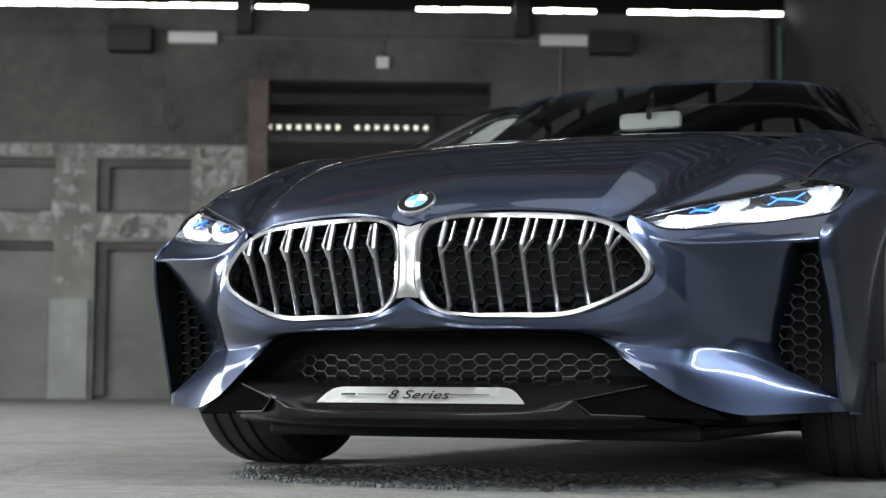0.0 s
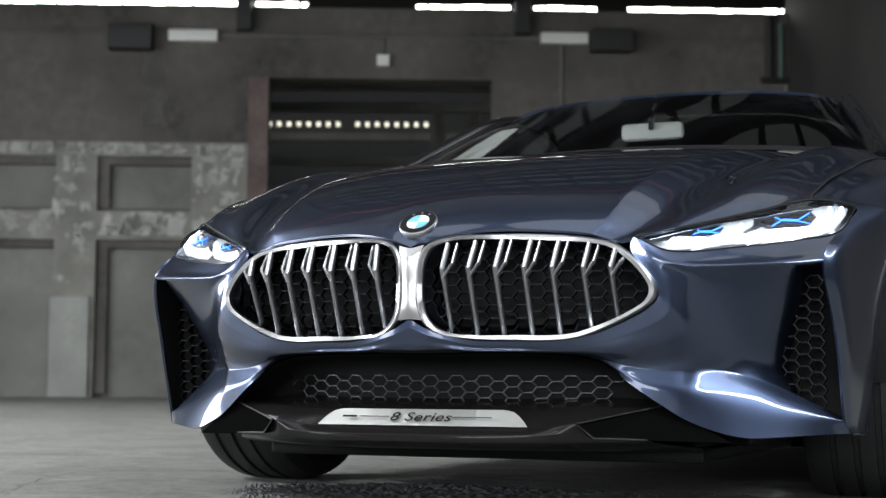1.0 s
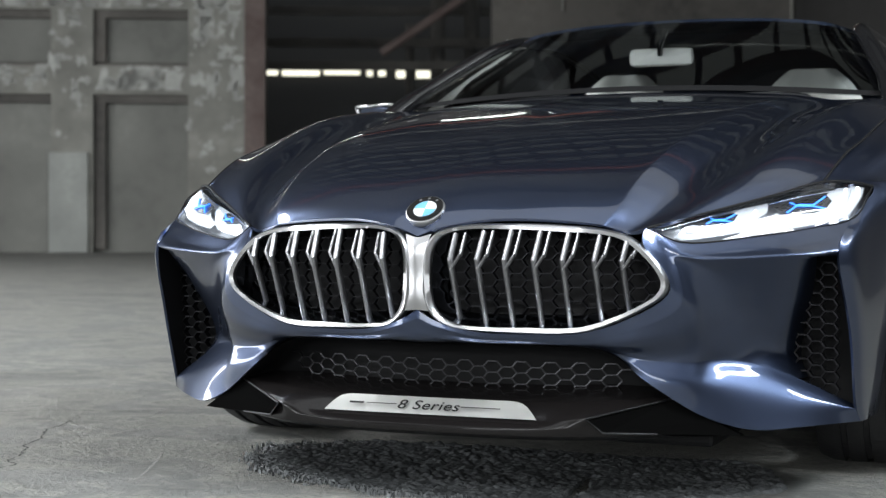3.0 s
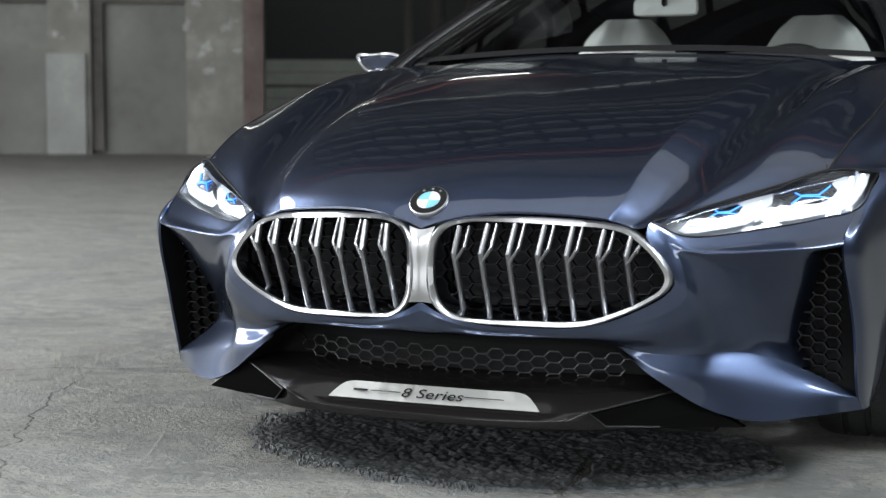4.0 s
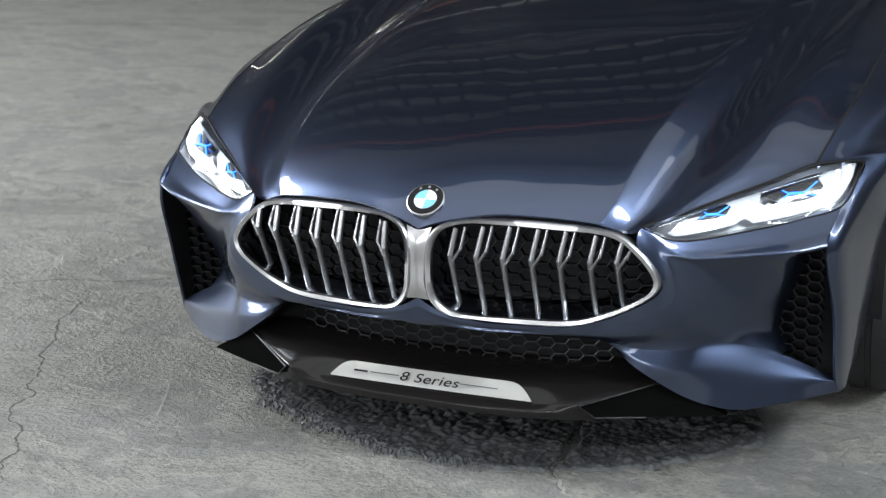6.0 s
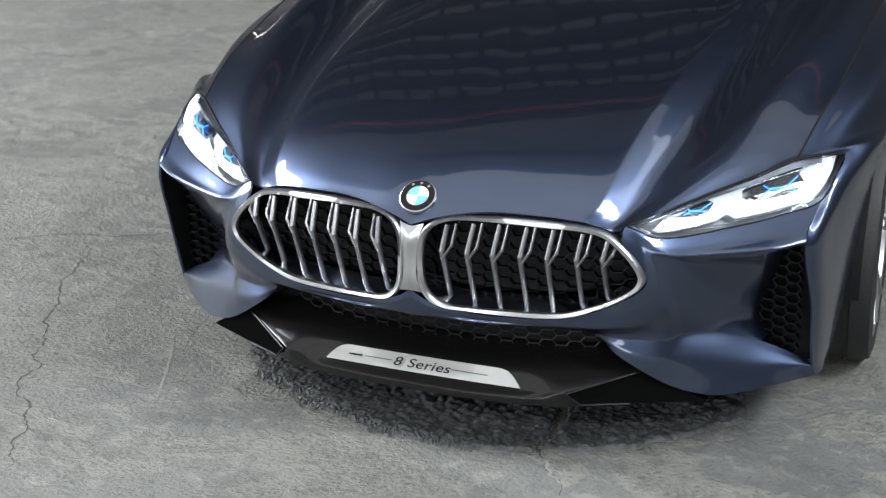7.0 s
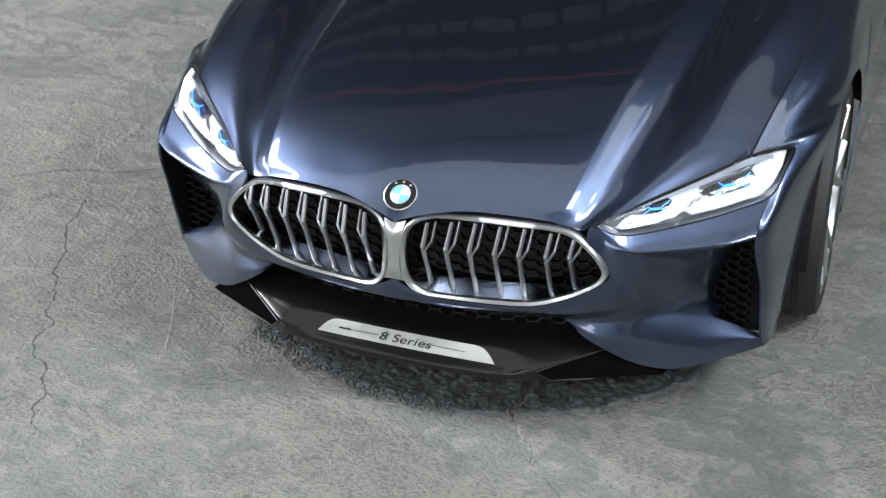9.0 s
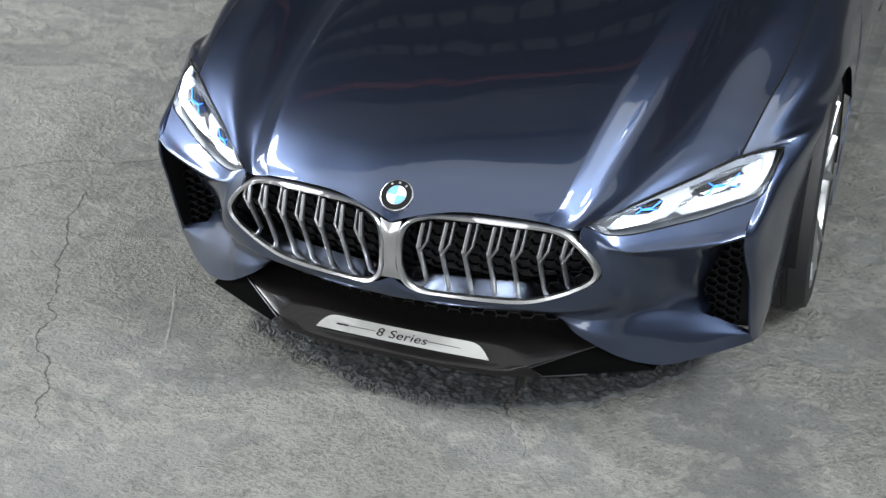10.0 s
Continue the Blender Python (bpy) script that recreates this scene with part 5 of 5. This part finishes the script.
box(bm, (-0.185, 2.34, 1.178), (0.048, 2.375, 1.242), 0.022)
cabin_mirror = part("cabin_mirror", bm, PLASTIC, coupe, "pale interior mirror", 40)
bm = bmesh.new()
tube(bm, [(-0.068, 2.335, 1.218), (-0.06, 2.31, 1.245), (-0.04, 2.30, 1.305)], 0.011, 8)
part("mirror_mount", bm, BLACK, cabin_mirror, "", 40)
bm = bmesh.new()
box(bm, (-0.72, 3.3, 0.3), (0.72, 4.3, 0.62), 0.05)
box(bm, (-0.65, 3.55, 0.6), (0.65, 3.75, 1.02), 0.06)
part("rear_bench", bm, DASH, coupe)
bm = bmesh.new()
box(bm, (-0.78, 1.60, 0.16), (0.78, 4.5, 0.22), 0.01)
part("cabin_floor", bm, DASH, coupe)
for s in (1, -1):
    bm = bmesh.new()
    pts = [(s * 0.965, 2.12, 1.000), (s * 0.985, 2.09, 1.040), (s * 1.12, 2.14, 1.046), (s * 1.19, 2.18, 1.043), (s * 1.15, 2.18, 0.995), (s * 1.05, 2.14, 0.985)]
    polygon(bm, pts, (0, 0.10, 0.004))
    bmesh.ops.bevel(bm, geom=bm.edges[:], offset=0.012, segments=3, affect="EDGES")
    mirror = part("wing_mirror", bm, PAINT, coupe, "slim wing mirror on a thin arm", 50)
    bm = bmesh.new()
    tube(bm, [(s * 0.86, 2.05, 0.93), (s * 0.94, 2.10, 0.965), (s * 1.04, 2.17, 0.99)], [0.03, 0.018, 0.02], 8, flat=0.5)
    part("mirror_arm", bm, CHROME, mirror, "", 60)
    bm = bmesh.new()
    tube(bm, curve_through([(a, b - 0.004, c) for a, b, c in pts], 40, True), 0.006, 6, True)
    part("mirror_edge", bm, CHROME, mirror, "", 60)

# ---- fittings on the far wall ----


def wall_fitting(name, label, category, x0, x1, z0, z1, deep, mat, bevel=0.02):
    bm = bmesh.new()
    box(bm, (x0, FAR - deep, z0), (x1, FAR - 0.001, z1), bevel)
    ob = hall_piece(name, label, bm, mat, category, "")
    return ob


# pale flakes of plaster, thickest along the ledge and on the beams between the recesses
def flakes(x0, x1, z0, z1, count, size, seed, y=FAR):
    """Ragged thin flakes left on the wall."""
    rng = random.Random(seed)
    bm = bmesh.new()
    for _ in range(3 * count):
        x, z, r = rng.uniform(x0, x1), rng.uniform(z0, z1), size * rng.uniform(0.25, 1.0) ** 2
        tall = rng.choice((0.35, 0.6, 1.0, 2.0))
        n = 17
        ring = [r * rng.uniform(0.3, 1.2) for _ in range(n)]
        polygon(bm, [(x + ring[k] * math.cos(k * math.tau / n), y - 0.001, min(max(z + tall * ring[k] * math.sin(k * math.tau / n), z0), z1)) for k in range(n)], (0, -0.006, 0))
    return hall_piece("plaster_flakes", "ragged flakes of pale plaster left on the wall", bm, FLAKE, "plaster", "stuff")


flakes(-12.0, -4.2, 5.02, 5.25, 34, 0.20, 1)
flakes(-7.3, -5.4, 3.32, 3.82, 12, 0.28, 2)
flakes(-8.2, -7.45, 2.2, 5.2, 12, 0.17, 3)
flakes(-5.3, -4.25, 1.6, 5.2, 22, 0.22, 4)
flakes(-9.6, -8.3, 3.30, 3.84, 8, 0.22, 5)
flakes(-12.0, -10.45, 0.5, 5.0, 16, 0.22, 6)
# pale plinth between the recesses, worn streak, conduits and pipes
hall_piece("wall_plinth", "pale grey concrete plinth against the wall", wall_box(-8.22, -7.40, 0, 2.04, FAR - 0.10, FAR - 0.001, None, 0.015), material("pale_concrete", (0.40, 0.41, 0.385), 0.85, grain=0.5, grain_size=8, stain=1.6, stain_size=1.1), "plinth")
hall_piece("wall_infill", "darker low board in front of the infill", wall_box(-10.30, -8.28, 0, 1.92, FAR + 0.16, FAR + 0.295), PANEL, "wall")
bm = bmesh.new()
sheet(bm, [[(-6.40 + 0.03 * math.sin(3.0 * k), FAR - 0.004, 5.6 + 0.2 * k), (-5.92 + 0.05 * math.sin(2.1 * k + 1), FAR - 0.004, 5.6 + 0.2 * k)] for k in range(9)])
bmesh.ops.solidify(bm, geom=bm.faces, thickness=0.003)
hall_piece("trim_patch", "lighter worn streak of render on the upper wall", bm, material("grey_render", (0.24, 0.235, 0.215), 0.85, grain=0.6, grain_size=8, stain=1.5, stain_size=2), "plaster")
for path, r, mat, name, label in (([(-4.82, FAR - 0.05, 7.52), (-2.0, FAR - 0.05, 7.52), (2.10, FAR - 0.05, 7.53)], 0.018, PANEL, "cable", "thin grey cable along the far wall"),
                                  ([(-1.30, FAR - 0.05, 7.15), (-1.30, FAR - 0.05, 7.58)], 0.016, PANEL, "conduit", "short grey conduit above the junction box"),
                                  ([(7.30, FAR - 0.12, 6.75), (7.30, FAR - 0.12, 7.9)], 0.07, GREENPIPE, "drain_pipe", "grey-green pipe in the wall's corner"),
                                  ([(7.05, FAR - 0.10, 6.75), (7.05, FAR - 0.10, 8.1)], 0.10, DARKIRON, "iron_post", "dark iron post against the far wall"),
                                  ([(2.55, FAR - 0.03, 5.0), (2.55, FAR - 0.03, 7.43)], 0.025, PANEL, "conduit", "grey conduit below the lamp"),
                                  ([(7.42, FAR - 0.05, 0), (7.42, FAR - 0.05, 6.6)], 0.035, PLASTER, "drain_pipe", "thin pale pipe down the wall's corner"),
                                  ([(6.85, FAR - 0.12, 6.70), (7.46, FAR - 0.12, 6.70)], 0.06, DARKIRON, "bracket", "dark iron bracket under the post"),
                                  ([(-0.87, FAR + 9, 0), (-0.87, FAR + 9, 6.0)], 0.12, CONCRETE, "iron_post", "grey iron post beyond the gate"),
                                  ([(-0.12, FAR + 9, 0), (-0.12, FAR + 9, 8.0)], 0.20, CONCRETE, "iron_post", "grey iron post beyond the gate"),
                                  ([(0.80, FAR + 9, 0), (0.80, FAR + 9, 8.0)], 0.20, CONCRETE, "iron_post", "grey iron post beyond the gate"),
                                  ([(-1.4, FAR + 3.0, 4.55), (1.0, FAR + 3.0, 6.18)], 0.10, BRICK, "brace", "rust-brown diagonal brace beyond the gate")):
    bm = bmesh.new()
    tube(bm, path, r, 10, up=(0, 1, 0))
    hall_piece(name, label, bm, mat, name.replace("_", " "), "")
wall_fitting("emergency_lamp", "white oblong emergency lamp on the far wall", "lamp", -5.86, -4.82, 7.38, 7.62, 0.15, PLASTIC)
wall_fitting("emergency_lamp", "white oblong emergency lamp on the far wall", "lamp", 2.10, 3.12, 7.43, 7.66, 0.15, PLASTIC)
wall_fitting("loudspeaker", "dark loudspeaker box on the far wall", "loudspeaker", -7.10, -6.18, 7.16, 7.68, 0.4, DARKIRON)
wall_fitting("loudspeaker", "dark loudspeaker box on the far wall", "loudspeaker", 3.16, 4.05, 7.24, 7.72, 0.4, DARKIRON)
junction = wall_fitting("junction_box", "small pale junction box on the far wall", "junction box", -1.42, -1.15, 6.91, 7.15, 0.12, PLASTIC)

for ob in scene.objects:
    kind_of = ob.name.split(".")[0]
    groups = {"emergency_lamp": "lamps on the far wall", "loudspeaker": "loudspeakers on the far wall", "iron_post": "posts in the hall", "roof_bracket": "brackets under the roof", "conduit": "conduits on the far wall", "drain_pipe": "pipes in the corner"}
    if ob.parent is None and kind_of in groups:
        tagged(ob, "", "", groups[kind_of])
